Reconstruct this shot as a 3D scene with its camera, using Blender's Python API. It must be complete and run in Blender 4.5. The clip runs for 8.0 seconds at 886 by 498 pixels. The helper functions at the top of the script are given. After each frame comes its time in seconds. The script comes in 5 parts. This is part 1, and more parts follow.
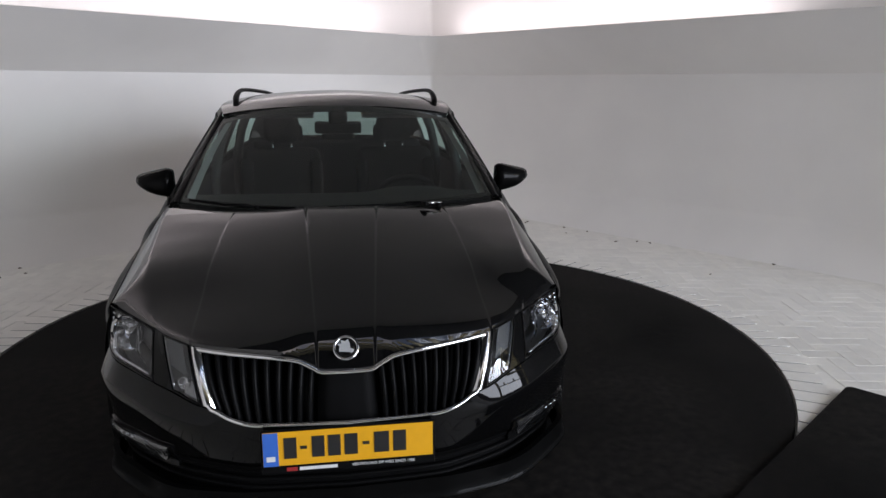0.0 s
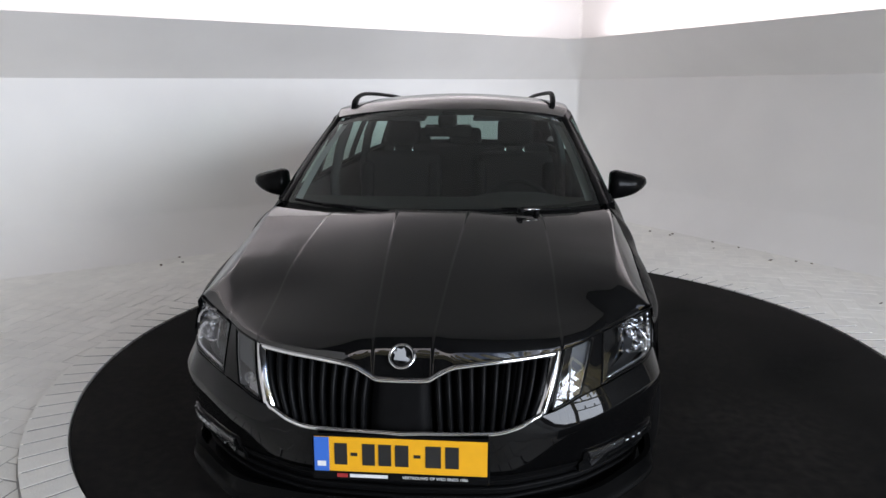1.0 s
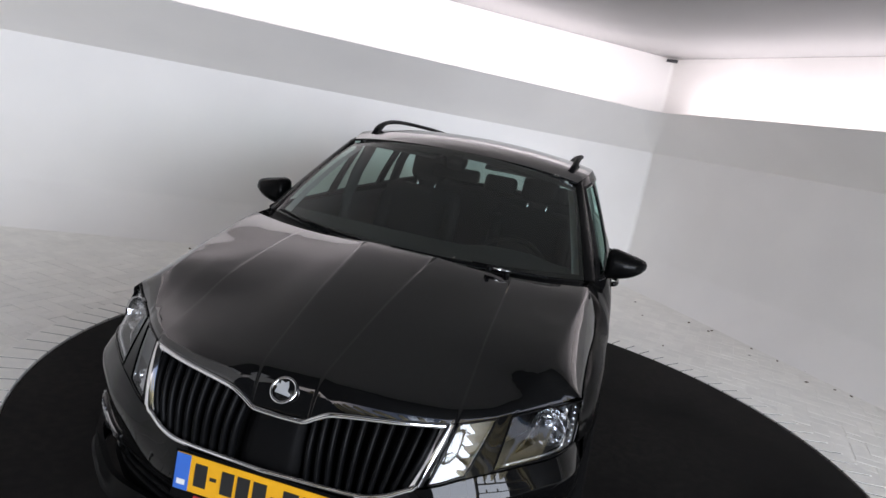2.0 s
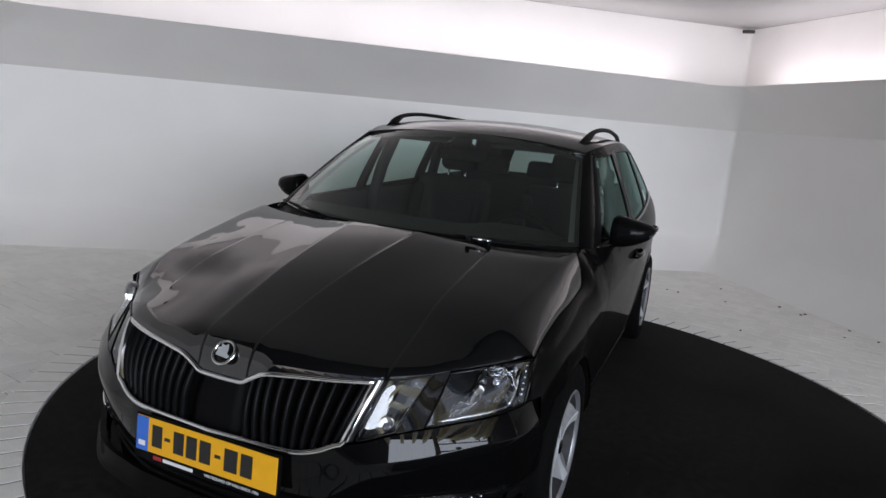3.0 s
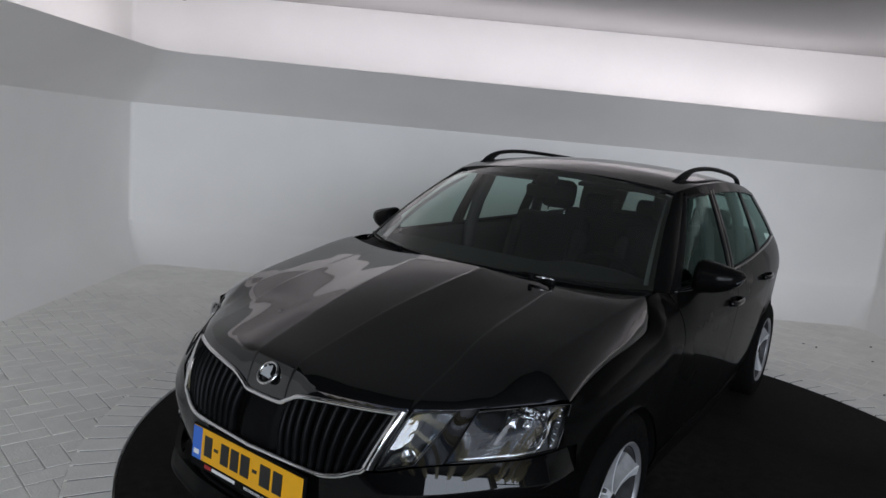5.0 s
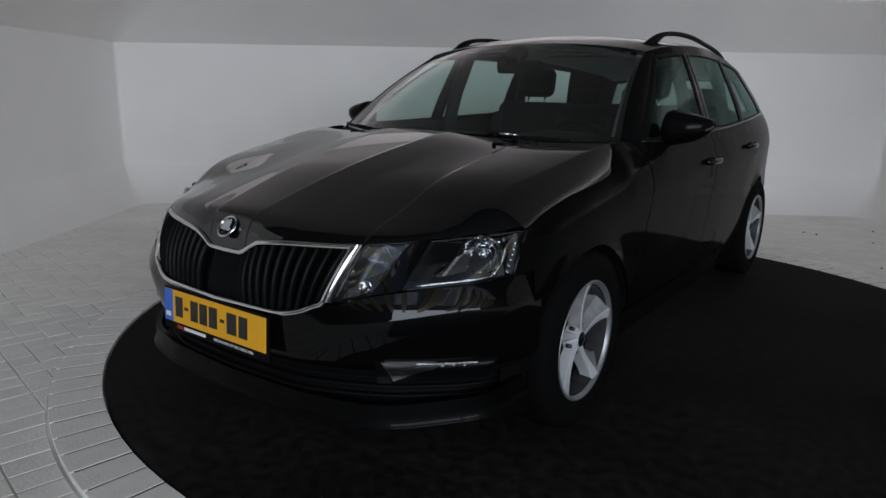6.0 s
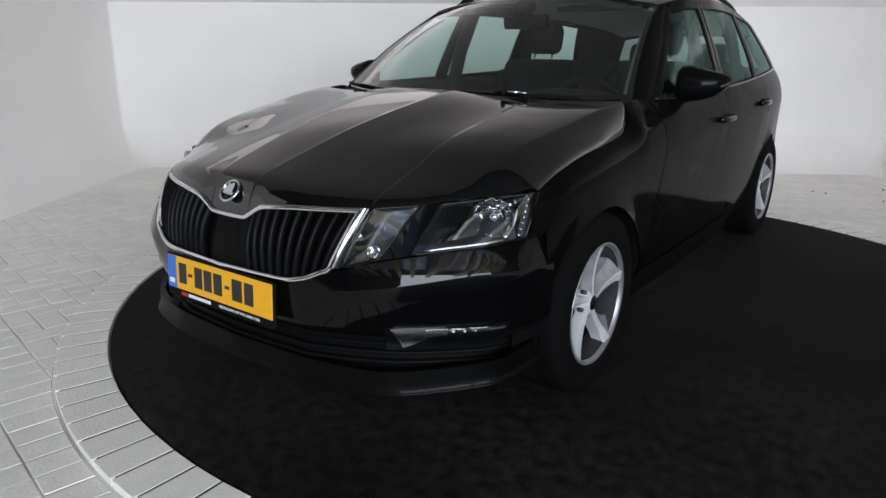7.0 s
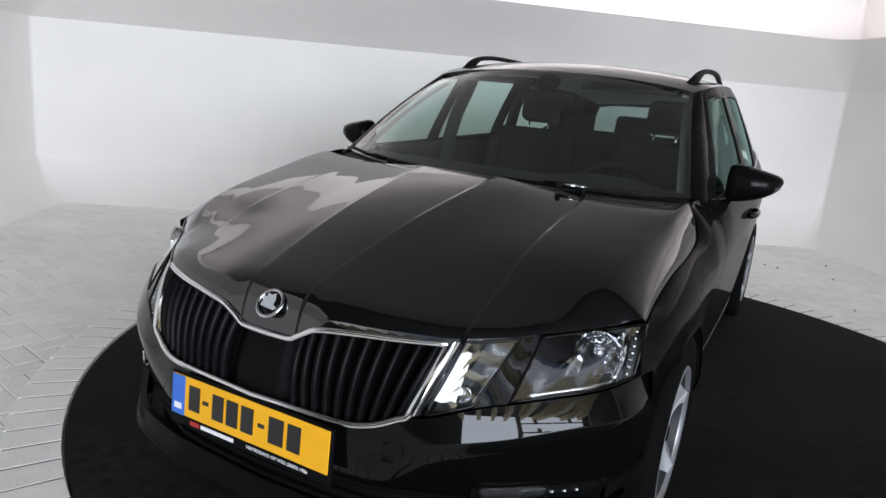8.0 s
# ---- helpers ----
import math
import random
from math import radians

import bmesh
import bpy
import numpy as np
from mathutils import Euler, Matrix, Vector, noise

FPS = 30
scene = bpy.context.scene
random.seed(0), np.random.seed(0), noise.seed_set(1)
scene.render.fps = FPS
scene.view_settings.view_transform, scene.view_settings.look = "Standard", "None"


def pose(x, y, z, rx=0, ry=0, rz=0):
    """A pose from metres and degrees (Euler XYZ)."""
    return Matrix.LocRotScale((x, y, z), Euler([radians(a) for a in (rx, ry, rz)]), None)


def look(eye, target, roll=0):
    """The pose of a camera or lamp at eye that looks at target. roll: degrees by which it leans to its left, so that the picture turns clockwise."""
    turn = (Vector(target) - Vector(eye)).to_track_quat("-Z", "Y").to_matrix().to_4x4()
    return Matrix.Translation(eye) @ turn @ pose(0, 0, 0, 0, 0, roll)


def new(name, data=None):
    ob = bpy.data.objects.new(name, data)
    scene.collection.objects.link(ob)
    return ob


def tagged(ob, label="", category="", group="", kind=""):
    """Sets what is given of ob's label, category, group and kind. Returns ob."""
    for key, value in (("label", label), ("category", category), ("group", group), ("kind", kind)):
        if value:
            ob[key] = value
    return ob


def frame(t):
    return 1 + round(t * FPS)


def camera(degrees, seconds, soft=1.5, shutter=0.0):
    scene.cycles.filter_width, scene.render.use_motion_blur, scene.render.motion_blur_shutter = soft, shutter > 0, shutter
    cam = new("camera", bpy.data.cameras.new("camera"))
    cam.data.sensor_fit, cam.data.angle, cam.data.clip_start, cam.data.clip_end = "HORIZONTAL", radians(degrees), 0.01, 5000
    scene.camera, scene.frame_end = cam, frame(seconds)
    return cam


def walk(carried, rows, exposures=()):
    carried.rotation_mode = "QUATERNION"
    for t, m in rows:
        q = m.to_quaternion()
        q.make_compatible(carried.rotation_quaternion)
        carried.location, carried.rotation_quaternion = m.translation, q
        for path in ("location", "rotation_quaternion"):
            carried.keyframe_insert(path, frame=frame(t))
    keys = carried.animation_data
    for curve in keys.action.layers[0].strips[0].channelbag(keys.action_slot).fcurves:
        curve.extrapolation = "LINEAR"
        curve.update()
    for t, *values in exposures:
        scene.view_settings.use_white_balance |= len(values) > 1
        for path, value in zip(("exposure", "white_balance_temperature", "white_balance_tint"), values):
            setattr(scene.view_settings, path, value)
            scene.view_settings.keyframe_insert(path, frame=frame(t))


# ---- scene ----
cam = camera(66.3, 8.0)
PATH = [
    (0, (-0.004, -1.915, 1.526), (0.292, 0.004, 1.048), 0.2),
    (0.5, (0.082, -1.8, 1.518), (0.228, 0.143, 1.066), 0.9),
    (1, (0.29, -1.808, 1.505), (0.12, 0.131, 1.044), -0.3),
    (1.5, (0.499, -1.778, 1.51), (0.378, 0.152, 1.0), 0.4),
    (2, (0.725, -1.606, 1.545), (0.324, 0.318, 1.175), 10.6),
    (2.2, (0.864, -1.558, 1.567), (0.427, 0.363, 1.223), 9.8),
    (3.3, (1.335, -1.434, 1.434), (0.495, 0.333, 1.021), 2.7),
    (3.5, (1.334, -1.426, 1.445), (0.457, 0.316, 1.002), 1.0),
    (4, (1.391, -1.454, 1.494), (0.439, 0.256, 1.083), -0.1),
    (4.2, (1.415, -1.45, 1.514), (0.433, 0.263, 1.197), -0.2),
    (5.3, (1.661, -1.263, 1.447), (0.502, 0.335, 1.123), 6.3),
    (5.5, (1.711, -1.258, 1.36), (0.508, 0.305, 1.028), 4.5),
    (6, (1.798, -1.232, 1.153), (0.65, 0.343, 0.703), 1.0),
    (6.5, (1.787, -1.22, 1.117), (0.659, 0.343, 0.582), 1.5),
    (7, (1.746, -1.2, 1.144), (0.612, 0.349, 0.585), 0.5),
    (7.5, (1.464, -1.201, 1.256), (0.456, 0.455, 0.762), 3.7),
    (8, (1.114, -1.148, 1.278), (0.204, 0.573, 0.821), 5.0),
]
# the clip's own automatic exposure
EXPOSURE = [(0.0, 0.11, 6760, 21), (0.5, 0.32, 6720, 21), (1.0, 0.5, 6660, 19), (1.5, 0.45, 6720, 19), (2.0, 0.46, 6660, 20), (2.2, 0.46, 6660, 20), (3.5, -0.25, 6580, 19), (4.2, -0.12, 6580, 19), (5.5, -0.54, 6510, 17), (6.0, -0.58, 6580, 18), (6.5, -0.11, 6680, 18), (7.0, 0.3, 6680, 18), (7.5, 0.4, 6660, 18), (8.0, 0.53, 6660, 18)]
walk(cam, [(t, look(eye, target, roll)) for t, eye, target, roll in PATH], exposures=EXPOSURE)

# ---- light: hidden strips in the cove, daylight from the hall behind, exposure set with the walk ----
world = bpy.data.worlds.new("hall_daylight")
scene.world = world
world.use_nodes = True
wn = world.node_tree
sky = wn.nodes.new("ShaderNodeTexSky")
sky.sky_type = "NISHITA"
sky.sun_disc = False
sky.sun_elevation, sky.sun_rotation = radians(38), radians(200)
wn.links.new(sky.outputs[0], wn.nodes["Background"].inputs[0])
wn.nodes["Background"].inputs[1].default_value = 0.12

ROOM = radians(35.5)                 # the booth stands turned against the car
FLOOR = -0.03
U0, U1, V0, V1 = -2.82, 5.36, -1.3, 5.33   # inner wall faces in the booth's own axes
V_BRICK = -3.6                        # the brick floor runs on into the hall
SOFFIT = 0.10                        # the ceiling's edge towards the hall
LIGHT_BLOCK = 5.0                           # the front opening ends here, at an unseen wall added to block window light
CHAMFER, BAND_Z, LIP_Z, LIP_IN, CEIL = 0.36, 1.61, 2.06, 0.66, 2.77
booth = Matrix.Rotation(ROOM, 4, "Z")


def area_lamp(name, m, sx, sy, watts, colour):
    data = bpy.data.lights.new(name, "AREA")
    data.shape, data.size, data.size_y, data.energy, data.color = "RECTANGLE", sx, sy, watts, colour
    ob = new(name, data)
    ob.matrix_world = m
    return ob


LED = (0.95, 0.95, 1.0)
COVE = 33.0
# strips lie in the trough behind the leaning fascia and shine up
for u, v, rz, ln in ((1.35, 4.83, 3.4, 6.2), (U0 + 0.46, 3.5, 90, 2.8), (U1 - 0.29, 2.8, 90, 4.0)):
    area_lamp("cove_strip", booth @ pose(u, v, 2.005, 180, 0, rz), ln, 0.12, COVE * ln / 7.0, LED)
# daylight through the hall's window band and skylight
area_lamp("window_daylight", booth @ pose(3.8, -9.9, 2.9, 90, 0, 0), 8.7, 4.5, 1560, (0.762, 0.885, 0.985))
area_lamp("skylight_daylight", booth @ pose(5.2, -6.4, 5.5, 0, 0, 0), 7.0, 3.8, 60, (0.9, 0.96, 1.0))


# ---- materials ----
def material(name, colour, rough=0.5, metal=0.0, coat=0.0, coat_rough=0.03, noise_scale=0, mottle=0.0, bump=0.0, bump_scale=200.0, spec=0.5, stains=0.0, per_object=0.0):
    m = bpy.data.materials.new(name)
    m.use_nodes = True
    nt = m.node_tree
    b = nt.nodes["Principled BSDF"]
    b.inputs["Base Color"].default_value = (*colour, 1)
    b.inputs["Roughness"].default_value = rough
    b.inputs["Metallic"].default_value = metal
    b.inputs["Coat Weight"].default_value = coat
    b.inputs["Coat Roughness"].default_value = coat_rough
    b.inputs["Specular IOR Level"].default_value = spec
    tc = nt.nodes.new("ShaderNodeTexCoord")
    src = None
    if mottle:
        n = nt.nodes.new("ShaderNodeTexNoise")
        n.inputs["Scale"].default_value, n.inputs["Detail"].default_value = noise_scale, 6
        nt.links.new(tc.outputs["Object"], n.inputs["Vector"])
        mr = nt.nodes.new("ShaderNodeMapRange")
        mr.inputs[1].default_value, mr.inputs[2].default_value = 0.3, 0.7
        mr.inputs[3].default_value, mr.inputs[4].default_value = 1 - mottle, 1 + mottle * 0.6
        nt.links.new(n.outputs["Fac"], mr.inputs[0])
        src = mr.outputs[0]
        rr = nt.nodes.new("ShaderNodeMapRange")
        rr.inputs[1].default_value, rr.inputs[2].default_value = 0.3, 0.7
        rr.inputs[3].default_value, rr.inputs[4].default_value = max(0.02, rough * 0.85), min(1, rough * 1.15)
        nt.links.new(n.outputs["Fac"], rr.inputs[0])
        nt.links.new(rr.outputs[0], b.inputs["Roughness"])
    if stains:
        n2 = nt.nodes.new("ShaderNodeTexNoise")
        n2.inputs["Scale"].default_value, n2.inputs["Detail"].default_value, n2.inputs["Distortion"].default_value = 0.9, 8, 0.6
        nt.links.new(tc.outputs["Object"], n2.inputs["Vector"])
        m2 = nt.nodes.new("ShaderNodeMapRange")
        m2.inputs[1].default_value, m2.inputs[2].default_value = 0.35, 0.75
        m2.inputs[3].default_value, m2.inputs[4].default_value = 1.0, 1 - stains
        nt.links.new(n2.outputs["Fac"], m2.inputs[0])
        if src:
            mu = nt.nodes.new("ShaderNodeMath")
            mu.operation = "MULTIPLY"
            nt.links.new(src, mu.inputs[0]), nt.links.new(m2.outputs[0], mu.inputs[1])
            src = mu.outputs[0]
        else:
            src = m2.outputs[0]
    if per_object:
        geo = nt.nodes.new("ShaderNodeNewGeometry")
        oi = nt.nodes.new("ShaderNodeObjectInfo")
        ad = nt.nodes.new("ShaderNodeMath")
        ad.operation = "ADD"
        nt.links.new(geo.outputs["Random Per Island"], ad.inputs[0]), nt.links.new(oi.outputs["Random"], ad.inputs[1])
        fr = nt.nodes.new("ShaderNodeMath")
        fr.operation = "FRACT"
        nt.links.new(ad.outputs[0], fr.inputs[0])
        m3 = nt.nodes.new("ShaderNodeMapRange")
        m3.inputs[3].default_value, m3.inputs[4].default_value = 1 - per_object, 1.0
        nt.links.new(fr.outputs[0], m3.inputs[0])
        if src:
            mu = nt.nodes.new("ShaderNodeMath")
            mu.operation = "MULTIPLY"
            nt.links.new(src, mu.inputs[0]), nt.links.new(m3.outputs[0], mu.inputs[1])
            src = mu.outputs[0]
        else:
            src = m3.outputs[0]
    if src:
        sc = nt.nodes.new("ShaderNodeVectorMath")
        sc.operation = "SCALE"
        sc.inputs[0].default_value = colour
        nt.links.new(src, sc.inputs["Scale"])
        nt.links.new(sc.outputs[0], b.inputs["Base Color"])
    if bump:
        nb = nt.nodes.new("ShaderNodeTexNoise")
        nb.inputs["Scale"].default_value, nb.inputs["Detail"].default_value = bump_scale, 4
        nt.links.new(tc.outputs["Object"], nb.inputs["Vector"])
        bp = nt.nodes.new("ShaderNodeBump")
        bp.inputs["Strength"].default_value, bp.inputs["Distance"].default_value = bump, 0.004
        nt.links.new(nb.outputs["Fac"], bp.inputs["Height"])
        nt.links.new(bp.outputs[0], b.inputs["Normal"])
    return m


def glass(name, tint, gloss_rough=0.0, base=0.055, graze=1.0, sheen=(1, 1, 1)):
    m = bpy.data.materials.new(name)
    m.use_nodes = True
    nt = m.node_tree
    nt.nodes.remove(nt.nodes["Principled BSDF"])
    out = nt.nodes["Material Output"]
    tr = nt.nodes.new("ShaderNodeBsdfTransparent")
    tr.inputs[0].default_value = (*tint, 1)
    gl = nt.nodes.new("ShaderNodeBsdfGlossy")
    gl.inputs["Roughness"].default_value = gloss_rough
    gl.inputs["Color"].default_value = (*sheen, 1)
    lw = nt.nodes.new("ShaderNodeLayerWeight")
    lw.inputs["Blend"].default_value = 0.5
    pw = nt.nodes.new("ShaderNodeMath")
    pw.operation = "POWER"
    pw.inputs[1].default_value = 5.0
    nt.links.new(lw.outputs["Facing"], pw.inputs[0])
    fr = nt.nodes.new("ShaderNodeMath")
    fr.operation = "MULTIPLY_ADD"
    fr.inputs[1].default_value, fr.inputs[2].default_value = (1 - base) * graze, base
    nt.links.new(pw.outputs[0], fr.inputs[0])
    mx = nt.nodes.new("ShaderNodeMixShader")
    nt.links.new(fr.outputs[0], mx.inputs[0]), nt.links.new(tr.outputs[0], mx.inputs[1]), nt.links.new(gl.outputs[0], mx.inputs[2])
    nt.links.new(mx.outputs[0], out.inputs[0])
    return m


WALL = material("white_wall_paint", (0.84, 0.815, 0.785), 0.75, noise_scale=1.3, mottle=0.035, bump=0.05, bump_scale=60)
# ceiling colour darkened below the walls to dim its middle and its reflections
CEILING = material("ceiling_dimmed_grey", (0.40, 0.393, 0.384), 0.8, noise_scale=2.0, mottle=0.03)
BRICK = material("white_painted_brick", (0.88, 0.855, 0.80), 0.62, noise_scale=14, mottle=0.05, bump=0.5, bump_scale=90, stains=0.10, per_object=0.07)
JOINT = material("brick_joint", (0.60, 0.58, 0.54), 0.95, noise_scale=1.6, mottle=0.7, bump=0.8, bump_scale=150)
JOINT_DARK = material("ring_joint", (0.10, 0.095, 0.09), 0.95, noise_scale=11, mottle=0.6)
MAT = material("black_needle_felt", (0.0158, 0.0138, 0.0125), 0.95, noise_scale=22, mottle=0.85, bump=1.0, bump_scale=260, spec=0.12, stains=0.9)
def specks(m, colour, scale, cover):
    """Pale lint scattered over a material."""
    nt = m.node_tree
    b = nt.nodes["Principled BSDF"]
    old = b.inputs["Base Color"].links[0].from_socket
    tc = nt.nodes.new("ShaderNodeTexCoord")
    vo = nt.nodes.new("ShaderNodeTexVoronoi")
    vo.inputs["Scale"].default_value = scale
    nt.links.new(tc.outputs["Object"], vo.inputs["Vector"])
    lt = nt.nodes.new("ShaderNodeMath")
    lt.operation = "LESS_THAN"
    lt.inputs[1].default_value = cover
    nt.links.new(vo.outputs["Distance"], lt.inputs[0])
    sp = nt.nodes.new("ShaderNodeSeparateColor")
    nt.links.new(vo.outputs["Color"], sp.inputs[0])
    gt = nt.nodes.new("ShaderNodeMath")
    gt.operation = "GREATER_THAN"
    gt.inputs[1].default_value = 0.86
    nt.links.new(sp.outputs[0], gt.inputs[0])
    mu = nt.nodes.new("ShaderNodeMath")
    mu.operation = "MULTIPLY"
    nt.links.new(lt.outputs[0], mu.inputs[0]), nt.links.new(gt.outputs[0], mu.inputs[1])
    mx = nt.nodes.new("ShaderNodeMix")
    mx.data_type = "RGBA"
    nt.links.new(mu.outputs[0], mx.inputs[0])
    nt.links.new(old, mx.inputs[6])
    mx.inputs[7].default_value = (*colour, 1)
    nt.links.new(mx.outputs[2], b.inputs["Base Color"])


specks(MAT, (0.10, 0.095, 0.085), 11.0, 0.028)
# hall darkness put into the colour so the car's reflections stay black
HALL_WALL = material("hall_near_black", (0.034, 0.034, 0.032), 0.8, noise_scale=2, mottle=0.1)
HALL_FLOOR = material("hall_concrete", (0.10, 0.09, 0.075), 0.7, noise_scale=3, mottle=0.2)
BEAM = material("cream_steel", (0.66, 0.56, 0.32), 0.5, noise_scale=3, mottle=0.08)
# Reflections painted per panel: copies of one black paint with stronger or weaker coats.
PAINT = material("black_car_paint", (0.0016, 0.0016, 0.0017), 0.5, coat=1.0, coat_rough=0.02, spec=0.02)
PAINT_LIP = material("black_lip_paint_weak_coat", (0.0018, 0.0018, 0.0018), 0.5, coat=0.3, coat_rough=0.04, spec=0.05, noise_scale=5, mottle=0.3)
PAINT_SIDE = material("black_side_paint_weak_coat", (0.0018, 0.0018, 0.0018), 0.6, coat=0.36, coat_rough=0.06, spec=0.02, noise_scale=3, mottle=0.3)
PAINT_DIM = material("black_car_paint_dim_coat", (0.0030, 0.0030, 0.0030), 0.6, coat=0.45, coat_rough=0.14, spec=0.02, noise_scale=120, mottle=0.4)
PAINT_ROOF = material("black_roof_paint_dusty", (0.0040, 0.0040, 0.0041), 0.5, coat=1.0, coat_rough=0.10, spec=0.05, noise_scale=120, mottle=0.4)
PAINT_BONNET = material("black_bonnet_paint_strong_coat", (0.0022, 0.0022, 0.0024), 0.45, coat=1.0, coat_rough=0.03, spec=0.05)
for m, ior in ((PAINT, 1.31), (PAINT_BONNET, 1.82), (PAINT_ROOF, 1.5), (PAINT_SIDE, 1.25), (PAINT_LIP, 1.2), (PAINT_DIM, 1.25)):
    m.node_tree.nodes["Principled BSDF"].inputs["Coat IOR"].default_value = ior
PLASTIC = material("black_grained_plastic", (0.0032, 0.0032, 0.0034), 0.5, noise_scale=60, mottle=0.15, bump=0.25, bump_scale=900, spec=0.07)
GLOSS_BLACK = material("gloss_black_plastic", (0.004, 0.004, 0.004), 0.12, spec=0.2)
RUBBER = material("tyre_rubber", (0.0032, 0.0031, 0.0030), 0.85, noise_scale=40, mottle=0.2, bump=0.3, bump_scale=400, spec=0.05)
SLAT = material("satin_black_grille", (0.0026, 0.0027, 0.003), 0.42, spec=0.09)
VOID = material("matt_black_fill", (0.003, 0.003, 0.003), 0.9, spec=0.05)
CHROME = material("chrome", (0.82, 0.82, 0.83), 0.10, metal=1.0)
TRIM_GREY = material("grey_pillar_trim", (0.28, 0.29, 0.28), 0.9)
RIM_GREY = material("machined_rim_grey", (0.24, 0.24, 0.25), 0.35, metal=0.6)
# darker copy of the alloy: shade painted on the spokes' sloping sides
ALLOY_SHADE = material("silver_alloy_shaded_side", (0.22, 0.22, 0.225), 0.4, metal=0.2, coat=0.3, noise_scale=30, mottle=0.2)
SATIN = material("satin_chrome", (0.78, 0.78, 0.79), 0.26, metal=1.0)
ALLOY = material("silver_alloy", (0.47, 0.48, 0.49), 0.36, metal=0.2, coat=0.6, coat_rough=0.06, noise_scale=30, mottle=0.05)
ALLOY_DARK = material("dark_metal", (0.06, 0.06, 0.062), 0.5, metal=0.8, noise_scale=20, mottle=0.25)
CLOTH = material("dark_seat_cloth", (0.0075, 0.0075, 0.0078), 0.95, spec=0.06, noise_scale=60, mottle=0.25, bump=0.6, bump_scale=900)
DASH = material("dark_dash_plastic", (0.020, 0.020, 0.020), 0.7, spec=0.2, bump=0.3, bump_scale=1200)
LINER = material("grey_headliner", (0.60, 0.61, 0.59), 0.9)
YELLOW = material("plate_yellow", (0.790, 0.383, 0.005), 0.4, noise_scale=30, mottle=0.04)
BLUE = material("plate_blue", (0.03, 0.14, 0.55), 0.35)
INK = material("black_ink", (0.012, 0.012, 0.012), 0.4)
WHITE = material("white_print", (0.75, 0.75, 0.75), 0.5)
RED = material("red_print", (0.35, 0.02, 0.02), 0.5)
LAMP_GREY = material("lamp_housing_grey", (0.016, 0.017, 0.018), 0.3, metal=0.2)
LAMP_CHROME = material("lamp_reflector", (0.62, 0.62, 0.63), 0.08, metal=1.0, bump=0.15, bump_scale=45)
BAND_GREY = material("lamp_band_grey", (0.10, 0.105, 0.11), 0.25, metal=0.5)
DEBRIS = material("dry_leaf_litter", (0.11, 0.075, 0.045), 0.9, noise_scale=40, mottle=0.4)
SCREEN_GLASS = glass("windscreen_glass", (0.80, 0.91, 0.87), base=0.12)
SIDE_GLASS = glass("tinted_side_glass", (0.66, 0.83, 0.79), base=0.03, graze=0.6, sheen=(0.52, 0.78, 0.72))
REAR_GLASS = glass("dark_rear_glass", (0.27, 0.34, 0.32), base=0.03)
LENS = glass("clear_lamp_lens", (0.86, 0.88, 0.90), base=0.07)
WINDOW_GLASS = glass("hall_window_glass", (0.93, 0.96, 0.96))


# ---- mesh tools ----
def pchip(rows):
    """A smooth curve without overshoot through rows (key, value, ...)."""
    a = np.array(rows, float)
    k, v = a[:, 0], a[:, 1:]
    h = np.diff(k)[:, None]
    d = np.diff(v, axis=0) / h
    g = np.zeros_like(v)
    g[0], g[-1] = d[0], d[-1]
    for i in range(1, len(k) - 1):
        ok = d[i - 1] * d[i] > 0
        w1, w2 = 2 * h[i] + h[i - 1], h[i] + 2 * h[i - 1]
        with np.errstate(divide="ignore", invalid="ignore"):
            m = (w1 + w2) / (w1 / d[i - 1] + w2 / d[i])
        g[i] = np.where(ok, m, 0)

    def at(x):
        x = min(max(x, k[0]), k[-1])
        i = min(max(int(np.searchsorted(k, x)) - 1, 0), len(k) - 2)
        hh = k[i + 1] - k[i]
        t = (x - k[i]) / hh
        return ((1 + 2 * t) * (1 - t) ** 2 * v[i] + t * (1 - t) ** 2 * hh * g[i] + t * t * (3 - 2 * t) * v[i + 1] + t * t * (t - 1) * hh * g[i + 1])
    return at


def clamp(x, a=0.0, b=1.0):
    return a if x < a else b if x > b else x


def lerp(a, b, t):
    return a + (b - a) * t


def smooth(a, b, x):
    t = clamp((x - a) / (b - a))
    return t * t * (3 - 2 * t)


def part(name, bm, mat, parent=None, label="", shade=True):
    me = bpy.data.meshes.new(name)
    bm.to_mesh(me)
    bm.free()
    if shade:
        me.polygons.foreach_set("use_smooth", [True] * len(me.polygons))
    me.materials.append(mat)
    ob = new(name, me)
    if parent is not None:
        ob.parent = parent
    if label:
        ob["label"] = label
    return ob


def thing(name, label, category, group="", kind="", at=(0, 0, 0)):
    ob = new(name)
    ob.location = at
    ob.empty_display_size = 0.1
    return tagged(ob, label, category, group, kind)


